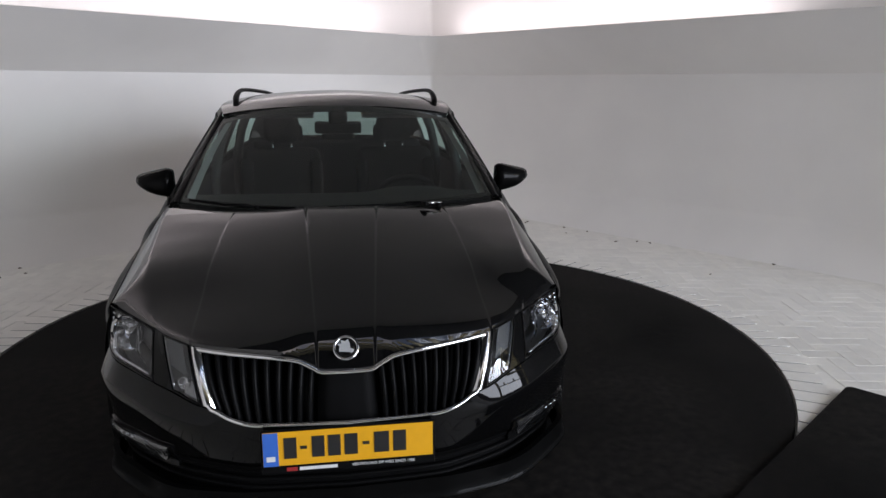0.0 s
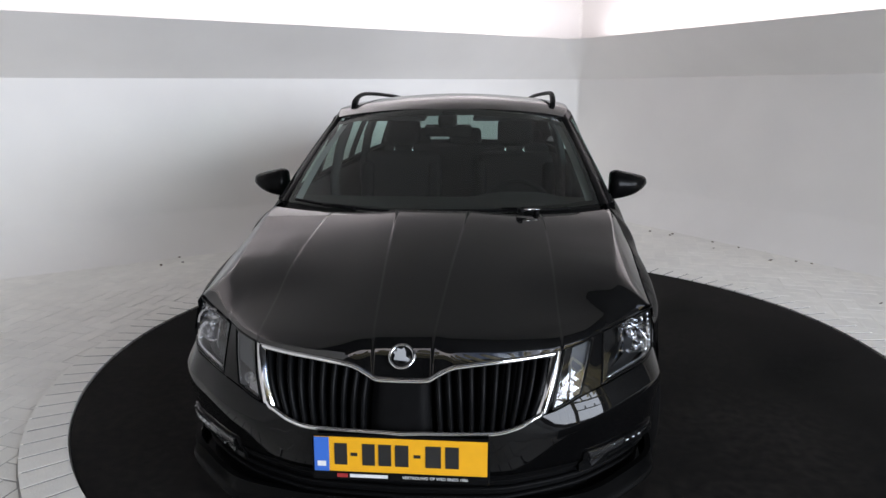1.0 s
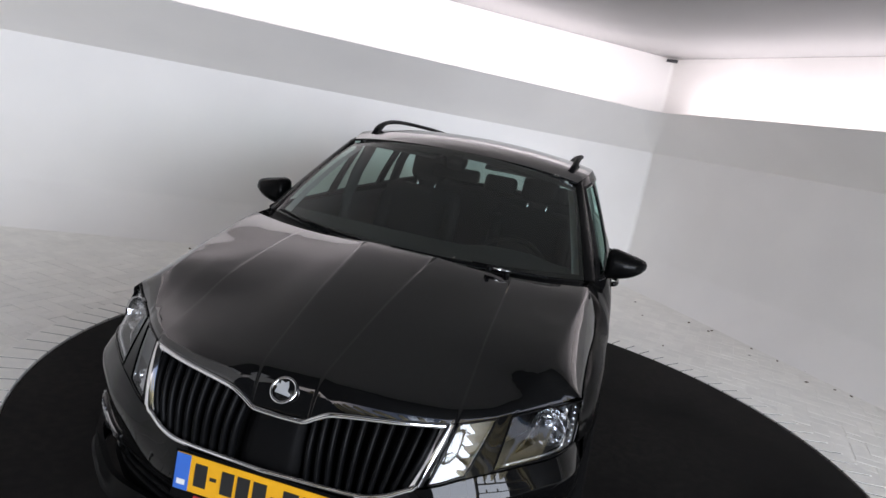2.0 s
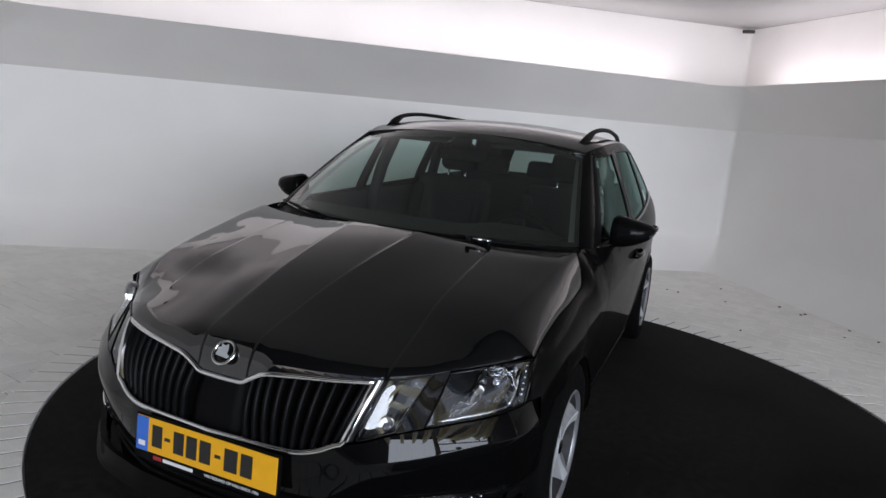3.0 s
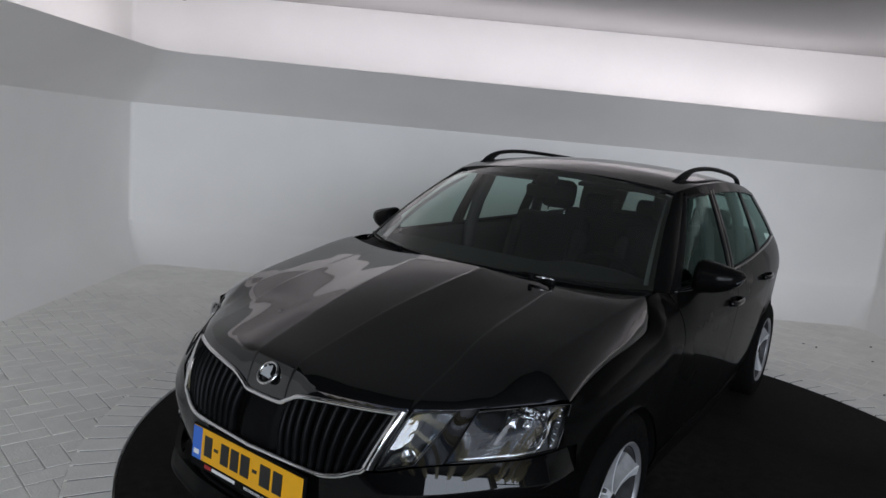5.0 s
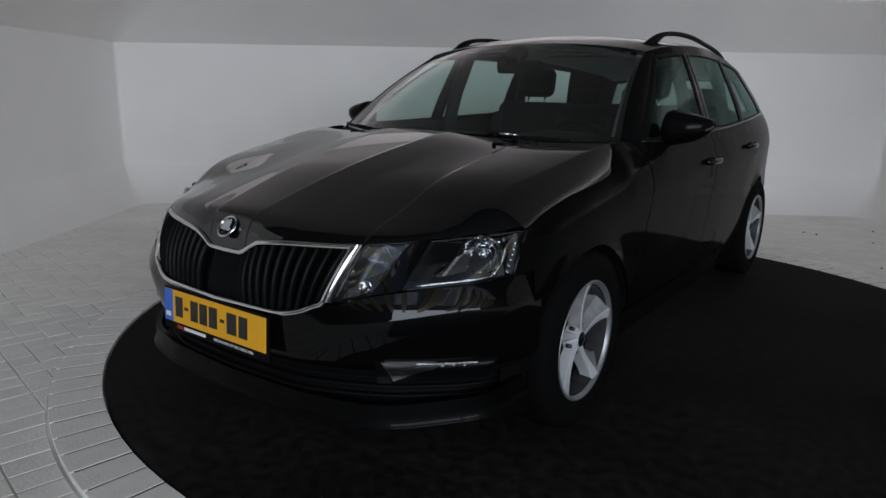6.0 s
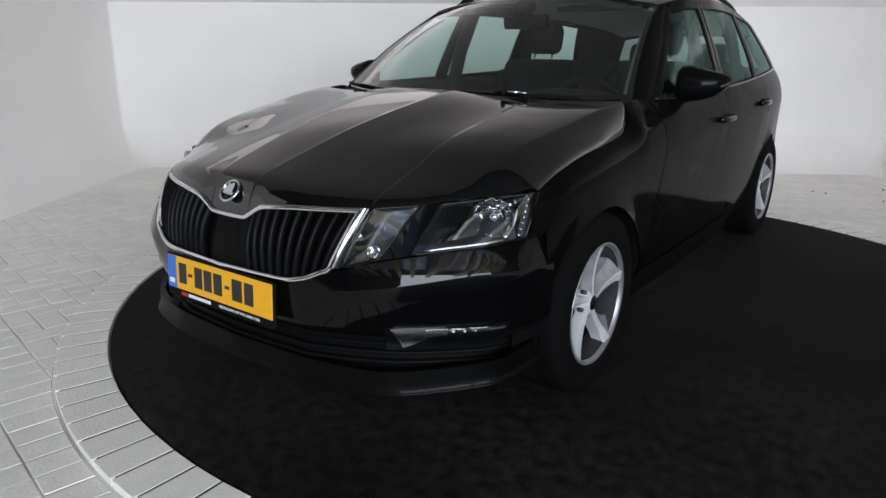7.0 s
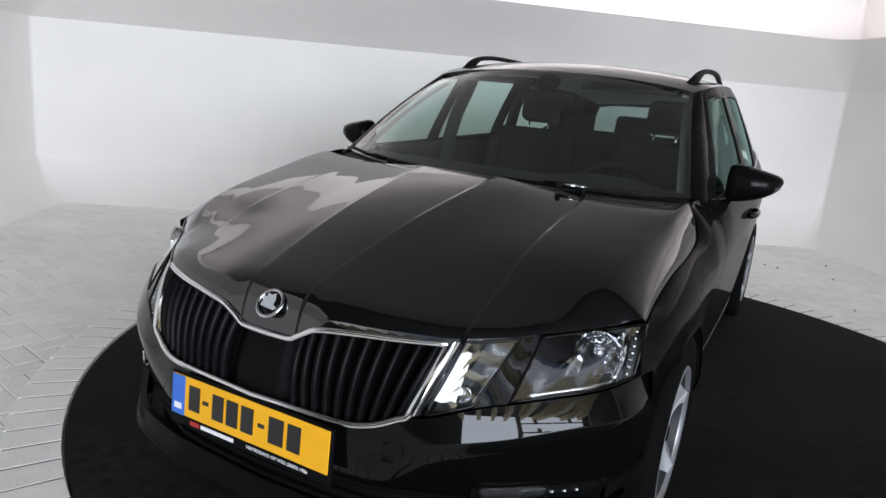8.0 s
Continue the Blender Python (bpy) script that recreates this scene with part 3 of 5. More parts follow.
def bonnet(s, w):
    p = core(s, w)
    xr, zr = RIDGE(p.y)
    xe, ze = RIM(p.y)
    if p.x > xr:
        u = clamp((p.x - xr) / max(0.01, xe - xr))
        z = lerp(zr, ze, 0.55 * u + 0.45 * u * u)
    else:
        z = p.z + LIFT(p.y)[0] * smooth(xr - 0.46, xr + 0.06, p.x) / smooth(xr - 0.46, xr + 0.06, xr)
    p.z = lerp(p.z, z, smooth(0.28, 0.58, p.y))
    if abs(s) > 0.998:
        p.z = RIM(p.y)[1] + 0.001
    return Vector((p.x if s >= 0 else -p.x, p.y, p.z))


HOOD_KEYS = sorted(set(steps(0, 0.096, 12) + steps(0.096, 0.17, 10) + steps(0.17, 0.45, 28) + steps(0.45, 0.999, 60)))
HOOD_KEYS = [-k for k in reversed(HOOD_KEYS[1:])] + HOOD_KEYS
BW = [0, 0.002, 0.005, 0.009, 0.014, 0.02, 0.028, 0.038, 0.05, 0.065, 0.09, 0.12] + steps(0.15, 1, 30)
part("bonnet", sheet(bonnet, HOOD_KEYS, BW, 0.014, out=(0, 1, 0)), PAINT_BONNET, car)

# front bumper, down to the black intake
def bumper(s, w):
    top, zc = BUMP_TOP(abs(s))[0] - 0.004, shoulder(abs(s))
    return nose(s, lerp(0.352, zc, w / 0.6) if w < 0.6 else lerp(zc, top, (w - 0.6) / 0.4))


S_END = 1.113   # where the bumper meets the wheel arch
bs = steps(-S_END, S_END, 72)
bm = sheet(bumper, bs, steps(0, 0.55, 10) + [0.585, 0.6, 0.615] + steps(0.65, 1, 8), 0.014, out=MID)
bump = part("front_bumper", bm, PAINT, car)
part("lower_grille", sheet(lambda s, w: nose(s, lerp(0.19, 0.36, w), -0.03), steps(-S_END, S_END, 48), steps(0, 1, 4), out=MID), PLASTIC, bump, "black plastic lower air intake")
for zz in (0.262, 0.292, 0.322):
    part("intake_bar", tube([nose(s, zz, -0.022) for s in steps(-0.97, 0.97, 40)], 0.011, 0.007, 8), PLASTIC, bump)
part("lower_trim", sheet(lambda s, w: nose(s, lerp(0.325, 0.352, w), 0.0 if w > 0.5 else -0.01 * (1 - w * 2)), steps(-S_END, S_END, 60), steps(0, 1, 4), 0.01, out=MID), PLASTIC, bump)
LIP = pchip([(0.172, 0.055), (0.181, 0.024), (0.186, 0.016), (0.194, 0.022), (0.215, 0.0265), (0.258, 0.028)])


def lip(s, w):
    rise = 0.035 * smooth(0.55, 1.1, abs(s))
    z = lerp(0.172, 0.258, w)
    p, n = PLAN(abs(s)), plan_normal(abs(s))
    q = Vector((p[0], p[1], z + rise)) - n * (LIP(z)[0] - 0.044 * smooth(0.25, 0.62, abs(s)) * (1 - smooth(0.88, 1.1, abs(s))))
    if s < 0:
        q.x = -q.x
    return q


part("front_lip", sheet(lip, steps(-1.10, 1.10, 76), steps(0, 1, 18), 0.02, out=MID), PAINT_LIP, bump, "gloss black front lip")
# fog lamps in wedge-shaped pockets
def fog(s, w, out=0.0):
    return nose(s, lerp(0.312, 0.392, w), out + 0.006)


for nm, fn, mt, lb in (("fog_lamp_pocket", lambda s, w: fog(s, w, 0.0), GLOSS_BLACK, ""), ):
    pk = pair(nm, sheet(fn, steps(0.58, 0.94, 16), steps(0, 1, 5), 0.012, out=MID), mt, bump, lb)
pair("fog_reflector", sheet(lambda s, w: nose(s, lerp(0.387 - 0.066 * clamp((s - 0.598) / 0.035) * (1 - 0.72 * clamp((s - 0.633) / 0.127)), 0.388, w), 0.010), [0.598, 0.61, 0.622, 0.633] + steps(0.65, 0.76, 8), steps(0, 1, 5), 0.008, out=MID), SATIN, bump, "satin chrome fog lamp wedge")
pair("fog_lens", sheet(lambda s, w: nose(s, lerp(0.324, 0.386, w), 0.012 + 0.008 * math.sin(math.pi * w)), steps(0.70, 0.925, 12), steps(0, 1, 5), 0.006, out=MID), LENS, bump, "clear fog lamp lens")
for k in range(3):
    c = nose(0.775 + 0.030 * k, 0.376, 0.010)
    pair("led", joined(box(0.013, 0.008, 0.012, c, 0.003, 1)), LAMP_CHROME, bump)

# grille: recess, slats, blank, chrome surround
gr = part("grille", sheet(lambda s, w: mask(s, w, -0.05), steps(-0.43, 0.43, 40), steps(0, 1, 10), out=MID), VOID, car, "black grille with upright double slats in a chrome surround")
part("grille_blank", sheet(lambda s, w: mask(s, lerp(0.03, 0.97, w), -0.012 - 0.02 * smooth(0.06, 0.1, abs(s))), steps(-0.095, 0.095, 16), steps(0, 1, 12), 0.01, out=MID), PLASTIC, gr, "smooth black centre panel")
for sg in (-1, 1):
    for k in range(10):
        sb = 0.118 + 0.0305 * k
        path = [mask(sg * sb, w, -0.022 + 0.010 * math.sin(math.pi * w)) for w in steps(0.02, 0.98, 14)]
        nn = plan_normal(sb)
        part("slat", tube(path, 0.0095, 0.017, 8, up=(sg * nn.x, nn.y, 0.2)), SLAT, gr)
loop = [front_edge(s) + Vector((0, -0.004, -0.006)) for s in steps(-0.42, 0.42, 64)] + [mask(0.425, w, 0.004) for w in steps(0.94, 0.06, 8)] + [nose(s, BUMP_TOP(abs(s))[0], 0.004) for s in steps(0.415, -0.415, 48)] + [mask(-0.425, w, 0.004) for w in steps(0.06, 0.94, 8)]
part("grille_frame", tube(loop, 0.0085, 0.0075, 8, up=(0, -1, 0.25), closed=True), CHROME, gr, "chrome grille surround")
pair("grille_side_bar", sheet(lambda s, w: mask(s, lerp(0.02, 0.985, w), 0.012 - 28 * (s - 0.427) ** 2), steps(0.404, 0.450, 8), steps(0, 1, 12), 0.012, out=MID), CHROME, gr)

# badge: plain ring and disc with a plain blade shape
bd = part("badge", lathe([(0, 0.004), (0.034, 0.003), (0.034, 0.0), (0.0, -0.004)], 40, "Z"), GLOSS_BLACK, car, "round chrome-ringed badge")
b_c = bonnet(0.0, 0.017)
b_n = Vector((0, -0.77, 0.64)).normalized()
bmat = Matrix.Translation(b_c + b_n * 0.008) @ b_n.to_track_quat("Z", "Y").to_matrix().to_4x4()
bd.matrix_local = bmat
part("ring", tube([(0.036 * math.cos(a), 0.036 * math.sin(a), 0.002) for a in steps(0, 2 * math.pi, 47)[:-1]], 0.0045, 0.004, 8, closed=True), CHROME, bd)
bm = bmesh.new()
wings = [(-0.022, -0.012), (-0.020, 0.004), (-0.026, 0.010), (-0.014, 0.014), (-0.016, 0.024), (-0.002, 0.020), (0.006, 0.026), (0.012, 0.012), (0.013, -0.002), (0.024, -0.008), (0.020, -0.016), (-0.004, -0.014)]
face = bm.faces.new([bm.verts.new((x, y, 0.004)) for x, y in wings])
up = [g for g in bmesh.ops.extrude_face_region(bm, geom=[face])["geom"] if isinstance(g, bmesh.types.BMVert)]
bmesh.ops.translate(bm, verts=up, vec=(0, 0, 0.003))
bmesh.ops.recalc_face_normals(bm, faces=bm.faces[:])
part("emblem", bm, ALLOY, bd, "plain silver shape", shade=False)

# headlamps: outer and inner unit with a painted bridge between
def lamp(s0, s1, sb0, sb1, w0, w1):
    """Maps a unit square onto a slanted quarter of the mask."""
    def f(u, v, out=0.0):
        w = lerp(w0, w1, v)
        return mask(lerp(lerp(s0, s1, u), lerp(sb0, sb1, u), w), w, out)
    return f


units = (("outer", lamp(0.652, 1.005, 0.648, 1.0, 0.02, 0.96)), ("inner", lamp(0.456, 0.560, 0.458, 0.585, 0.03, 0.985)))
for sg in (1, -1):
    flip = mirrored if sg < 0 else (lambda b: b)
    swap = (lambda p: Vector((-p.x, p.y, p.z))) if sg < 0 else (lambda p: p)
    for kind, f in units:
        cols = steps(0, 1, 18)
        hs = part("headlamp", flip(sheet(lambda u, v: f(u, v, -0.055 + 0.05 * (2 * abs(u - 0.5)) ** 6), cols, steps(0, 1, 10), out=MID)), LAMP_GREY, car, "clear-lens headlamp with chrome reflector" if kind == "outer" else "small inner headlamp unit beside the grille")
        part("lens", flip(sheet(lambda u, v: f(u, v, 0.0), cols, steps(0, 1, 10), 0.012, out=MID)), LENS, hs)
        edge = [f(u, 0, 0.001) for u in cols] + [f(1, v, 0.001) for v in steps(0, 1, 8)[1:]] + [f(u, 1, 0.001) for u in reversed(cols[:-1])] + [f(0, v, 0.001) for v in reversed(steps(0, 1, 8)[1:-1])]
        part("bezel", tube([swap(p) for p in edge], 0.0035, 0.0035, 6, up=(0, -1, 0.3), closed=True), GLOSS_BLACK, hs)
        bowls = ((0.60, 0.60, 0.056),) if kind == "outer" else ((0.60, 0.22, 0.017),)
        for bu, bv, br in bowls:
            c = f(bu, bv, -0.020)
            ax = Vector((0.35, -0.93, 0.08)).normalized()
            bm = lathe([(0.0, -br * 0.9), (br * 0.35, -br * 0.82), (br * 0.7, -br * 0.55), (br, 0.0), (br * 1.1, 0.004), (br * 1.1, -0.01)], 14 if kind == "outer" else 20, "Z")
            bmesh.ops.transform(bm, matrix=Matrix.Translation(c) @ ax.to_track_quat("Z", "Y").to_matrix().to_4x4(), verts=bm.verts[:])
            part("reflector", flip(bm), LAMP_CHROME, hs, shade=kind != "outer")
            bm = lathe([(0, br * 0.02), (br * 0.22, -br * 0.1), (br * 0.25, -br * 0.6), (0, -br * 0.8)], 16, "Z")
            bmesh.ops.transform(bm, matrix=Matrix.Translation(c) @ ax.to_track_quat("Z", "Y").to_matrix().to_4x4(), verts=bm.verts[:])
            part("bulb", flip(bm), SATIN, hs)
        if kind == "outer":
            part("chrome_wing", flip(sheet(lambda u, v: f(lerp(0.20 + 0.05 * v, 0.50, u), lerp(0.20 + 0.10 * u, 0.40 + 0.50 * u, v), -0.016 - 0.030 * u + 0.014 * v), steps(0, 1, 8), steps(0, 1, 6), 0.004, out=MID)), LAMP_CHROME, hs, "chrome inner reflector wing")
            part("black_fin", flip(sheet(lambda u, v: f(lerp(0.01, 0.34, u), lerp(0.46 + 0.14 * u, 0.98, v), -0.018 - 0.014 * u), steps(0, 1, 8), steps(0, 1, 6), 0.004, out=MID)), GLOSS_BLACK, hs)
            for k in range(5):
                part("reflector_facet", flip(box(0.026, 0.012, 0.016, f(0.50 + 0.060 * k, 0.84 - 0.05 * (k % 2), -0.016), 0.002, 1, Matrix.Rotation(0.5 * k, 4, "Z") @ Matrix.Rotation(0.3 * k, 4, "X"))), LAMP_CHROME, hs)
            part("light_guide", tube([swap(f(0.775 + 0.055 * math.sin(math.pi * v), lerp(0.10, 0.94, v), -0.010)) for v in steps(0, 1, 16)], 0.0075, 0.006, 8, up=(0, -1, 0)), SATIN, hs, "daytime light guide")
            part("light_guide", tube([swap(f(lerp(0.10, 0.78, t), 0.065, -0.010)) for t in steps(0, 1, 12)], 0.005, 0.004, 8), SATIN, hs)
            part("side_band", flip(sheet(lambda u, v: f(lerp(0.83, 0.985, u), lerp(0.05, 0.95, v), -0.014), steps(0, 1, 5), steps(0, 1, 8), 0.004, out=MID)), BAND_GREY, hs, "ribbed grey side band")
            for k in range(7):
                part("crystal", flip(box(0.010, 0.010, 0.012, f(0.93, 0.10 + 0.13 * k, -0.010), 0.002, 1, Matrix.Rotation(0.6 * k, 4, "Y"))), LAMP_CHROME, hs)
        else:
            part("chrome_wing", flip(sheet(lambda u, v: f(lerp(0.42, 0.96, u), lerp(0.36 + 0.1 * u, 0.97, v), -0.010 - 0.016 * (1 - u)), steps(0, 1, 6), steps(0, 1, 6), 0.004, out=MID)), BAND_GREY, hs)
            part("chrome_wing", flip(sheet(lambda u, v: f(lerp(0.12, 0.60, u), lerp(0.05, 0.26 + 0.1 * u, v), -0.014 - 0.02 * v), steps(0, 1, 6), steps(0, 1, 6), 0.004, out=MID)), SATIN, hs)
            part("edge_guide", tube([swap(f(0.965, v, -0.006)) for v in steps(0.06, 0.95, 12)], 0.005, 0.004, 6, up=(0, -1, 0)), SATIN, hs)
bridge = lamp(0.565, 0.647, 0.590, 0.643, 0.0, 1.0)
pair("lamp_bridge", sheet(lambda u, v: bridge(u, v, 0.001), steps(0, 1, 6), steps(0, 1, 10), 0.012, out=MID), PAINT, car)

# wings with round arches
def column(y0, y1, lo, hi):
    """A point on the flank between two slanted ends; y0, y1: (bottom, top) of the ends."""
    def f(y, w):
        u = (y - y0[0]) / (y1[0] - y0[0])
        zb = lo(y)
        zt = EDGE(lerp(y0[1], y1[1], u))[1] if hi is None else hi(y)
        z = lerp(zb, zt, w)
        yy = lerp(y, lerp(y0[1], y1[1], u), clamp((z - 0.60) / 0.34))
        return side(yy, min(z, EDGE(yy)[1]))
    return f


def wing_low(y):
    return 0.634 if y < YF - ARCH + 0.0004 else arch_floor(y, 0.30)


wing_f = column((0.472, 0.53), (1.385, 1.42), wing_low, None)
wing_tip = sheet(wing_f, steps(0.472, YF - ARCH, 8), steps(0, 1, 20), out=MID)
wing_arch = sheet(wing_f, arch_ys(YF) + steps(YF + ARCH + 0.002, 1.385, 6), steps(0, 1, 40), out=MID)
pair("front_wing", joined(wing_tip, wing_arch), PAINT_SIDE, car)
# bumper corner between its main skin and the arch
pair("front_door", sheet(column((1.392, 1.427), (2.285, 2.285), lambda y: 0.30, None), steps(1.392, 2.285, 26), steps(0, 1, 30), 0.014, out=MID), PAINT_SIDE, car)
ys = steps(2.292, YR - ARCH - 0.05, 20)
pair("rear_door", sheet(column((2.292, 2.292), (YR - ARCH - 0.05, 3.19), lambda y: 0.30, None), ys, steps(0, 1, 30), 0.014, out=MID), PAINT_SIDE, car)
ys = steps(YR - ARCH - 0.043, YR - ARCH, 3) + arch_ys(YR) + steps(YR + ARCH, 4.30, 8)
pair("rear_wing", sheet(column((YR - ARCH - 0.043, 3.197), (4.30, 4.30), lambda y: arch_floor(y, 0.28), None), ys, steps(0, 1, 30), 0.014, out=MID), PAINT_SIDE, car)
pair("sill", sheet(lambda y, w: side(y, lerp(0.175, 0.294, w), 0.004), steps(YF + ARCH + 0.012, YR - ARCH - 0.012, 30), steps(0, 1, 8), 0.02, out=MID), PAINT, car)
for yc in (YF, YR):
    def liner(a, w, yc=yc):
        return Vector((lerp(0.60, side(yc + ARCH * 0.99 * math.cos(a), ZW + ARCH * 0.99 * math.sin(a)).x - 0.006, w), yc + (ARCH + 0.012 * (1 - w)) * math.cos(a), ZW + (ARCH + 0.012 * (1 - w)) * math.sin(a)))
    pair("wheel_arch_liner", sheet(liner, steps(-0.55, math.pi + 0.55, 30), steps(0, 1, 4)), VOID, car)

# tail: bumper and tailgate
def tail(s, w):
    p, n = PLAN(abs(s)), plan_normal(abs(s))
    z = lerp(0.22, 1.04, w)
    q = Vector((p[0], p[1], z)) - n * (0.03 * clamp((0.45 - z) / 0.23) ** 1.5 + 0.13 * clamp((z - 0.6) / 0.44) ** 2)
    if s < 0:
        q.x = -q.x
    return q


part("tailgate", sheet(lambda s, w: tail(s if s <= 5.85 else -(11.7 - s), w), steps(4.86, 6.84, 44), steps(0, 1, 18), 0.012, out=MID), PAINT, car)
part("rear_bumper", sheet(lambda s, w: tail(s if s <= 5.85 else -(11.7 - s), w * 0.42 - 0.02) + Vector((0, 0.012, 0)), steps(4.86, 6.84, 44), steps(0, 1, 8), 0.012, out=MID), PAINT, car)
for sg in (1, -1):
    tl = sheet(lambda s, w: tail(s, lerp(0.62, 0.84, w)) + plan_normal(s) * 0.003, steps(4.95, 5.20, 8), steps(0, 1, 6), 0.01, out=MID)
    part("tail_lamp", mirrored(tl) if sg < 0 else tl, material("red_lamp_plastic", (0.35, 0.01, 0.01), 0.15), car, "red tail lamp")

# greenhouse
def belt(y):
    e = EDGE(y)
    return Vector((e[0] - 0.012, y, e[1] + 0.002))


def house(yb, yt, w, out=0.0):
    """Side window surface from the belt at yb to the roof edge at yt."""
    a = belt(yb)
    r = ROOF(yt)
    return Vector((lerp(a.x, r[0], max(w, 0) ** 1.18) + out, lerp(yb, yt, w), lerp(a.z, r[1], w)))


def roof(x, y):
    ex, ez = ROOF(y)
    return ez + 0.058 * (1 - min(1, abs(x) / ex) ** 2.0) + 0.006 * (1 - (abs(x) / ex) ** 8)


def roof_f(q, w):
    yfront = 1.885 + 0.068 * abs(q) ** 2
    y = lerp(yfront, 4.42 - 0.05 * q * q, w)
    x = q * ROOF(max(y, 1.95))[0]
    return Vector((x, y, roof(x, max(y, 1.95)) - 0.022 * clamp((1.98 - y) / 0.1) ** 2))


part("roof", sheet(roof_f, steps(-1, 1, 28), steps(0, 1, 40), 0.012, out=MID), PAINT_ROOF, car, "dusty black roof panel")


def screen(q, w):
    yb, zb, xb = 1.10 + 0.29 * q ** 2.0, 0.966 + 0.008 * q * q, 0.748 * q
    yt, xt = 1.872 + 0.072 * q ** 2, 0.606 * q
    zt = roof(xt * 1.0, 1.95) - 0.018 - 0.004 * q * q
    p = Vector((lerp(xb, xt, w), lerp(yb, yt, w), lerp(zb, zt, w)))
    return p + Vector((0, -0.6, 0.8)) * (0.028 * 4 * w * (1 - w))


ws = part("windscreen", sheet(screen, steps(-1, 1, 24), steps(0.0, 1, 16), out=(0, 2.3, 0.6)), SCREEN_GLASS, car, "clear windscreen with a faint green tint")
def border(q0, q1, w0, w1, nq, nw):
    return sheet(lambda q, w: screen(q, w) + Vector((0, 0.001, -0.004)), steps(q0, q1, nq), steps(w0, w1, nw))


part("frit_band", joined(border(-1, 1, 0, 0.045, 24, 2), border(-1, -0.975, 0.03, 1, 2, 16), border(0.975, 1, 0.03, 1, 2, 16), border(-1, 1, 0.925, 1, 24, 2)), GLOSS_BLACK, ws, "black screen edge print")
part("cowl", sheet(lambda q, w: Vector((lerp(0.748, 0.73, w) * q, 1.02 + 0.225 * abs(q) ** 2.1 + 0.12 * w, 0.958 - 0.010 * math.sin(math.pi * w) + 0.006 * q * q)), steps(-1, 1, 30), steps(0, 1, 6)), PLASTIC, car, "black plastic cowl under the windscreen")


def pillar(w, v):
    a = screen(1, w) + Vector((0.002, 0.0, 0.002))
    yb, yt = 1.445, 2.018
    b = house(yb, yt, w * 0.985, 0.004)
    p = a.lerp(b, v)
    return p + Vector((0.55, -0.35, 0.55)).normalized() * (0.007 * 4 * v * (1 - v))


pair("windscreen_pillar", sheet(pillar, steps(-0.01, 1.0, 20), steps(0, 1, 8), 0.012, out=MID), PAINT_DIM, car)
pair("pillar_trim", sheet(lambda w, v: screen(lerp(0.935, 0.988, v), w) + Vector((0, 0.03 + 0.02 * (1 - v), -0.028)), steps(0.04, 0.98, 18), steps(0, 1, 4)), TRIM_GREY, car, "grey inner pillar trim")
pair("wing_top_infill", sheet(lambda u, v: Vector((lerp(0.75, lerp(0.775, 0.842, u), v), lerp(1.34, 1.56, u) , 0.955 + 0.014 * u + 0.006 * math.sin(math.pi * v))), steps(0, 1, 6), steps(0, 1, 6), out=(0, 1.4, 0.5)), PAINT_SIDE, car)

WIN = (("front_door_window", (1.500, 2.235), (2.045, 2.288)), ("rear_door_window", (2.345, 3.030), (2.358, 3.00)), ("quarter_window", (3.150, 3.92), (3.09, 3.66)))
for nm, yb, yt in WIN:
    def pane_f(u, w, yb=yb, yt=yt):
        return house(lerp(yb[0], yb[1], u), lerp(yt[0], yt[1], u), lerp(0.025, 0.90, w), 0.0)
    gl, gr2 = pair(nm, sheet(pane_f, steps(0, 1, 14), steps(0, 1, 10), out=MID), SIDE_GLASS, car, "tinted side window")
    rim = [pane_f(u, 0) for u in steps(0, 1, 12)] + [pane_f(1, w) for w in steps(0, 1, 10)[1:]] + [pane_f(u, 1) for u in steps(1, 0, 12)[1:]] + [pane_f(0, w) for w in steps(1, 0, 10)[1:-1]]
    rb = tube(rim, 0.006, 0.006, 6, up=(1, 0, 0.2), closed=True)
    part("seal", rb.copy(), PLASTIC, gl), part("seal", mirrored(rb), PLASTIC, gr2)
    rb.free()


def strip(name, yb, yt, w0, w1, mat, out=0.006, n=10):
    bm = sheet(lambda u, w: house(lerp(yb[0], yb[1], u), lerp(yt[0], yt[1], u), w, out + 0.004 * math.sin(math.pi * u)), steps(0, 1, 8), steps(w0, w1, n), 0.012, out=MID)
    return pair(name, bm, mat, car)


strip("door_pillar", (2.235, 2.287), (2.288, 2.319), 0.0, 0.93, GLOSS_BLACK)
strip("door_pillar", (2.293, 2.345), (2.325, 2.360), 0.0, 0.93, GLOSS_BLACK)
strip("rear_pillar", (3.030, 3.150), (3.00, 3.09), 0.0, 0.93, PAINT_DIM)
strip("tail_pillar", (3.92, 4.34), (3.66, 4.25), 0.0, 0.96, PAINT_DIM)
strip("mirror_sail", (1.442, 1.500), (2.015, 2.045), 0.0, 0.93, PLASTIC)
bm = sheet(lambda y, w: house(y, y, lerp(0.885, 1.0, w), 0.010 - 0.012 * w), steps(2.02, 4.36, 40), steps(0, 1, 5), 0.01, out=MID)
pair("roof_side_rail", bm, PAINT_DIM, car)
pair("belt_moulding", tube([belt(y) + Vector((0.008, 0, 0.004)) for y in steps(1.46, 3.93, 36)], 0.008, 0.007, 8), GLOSS_BLACK, car)
rw = lambda q, w: Vector((q * lerp(0.60, 0.47, w), lerp(4.50, 4.36, w) - 0.13 * q * q, lerp(1.03, 1.31 - 0.015 * q * q, w)))
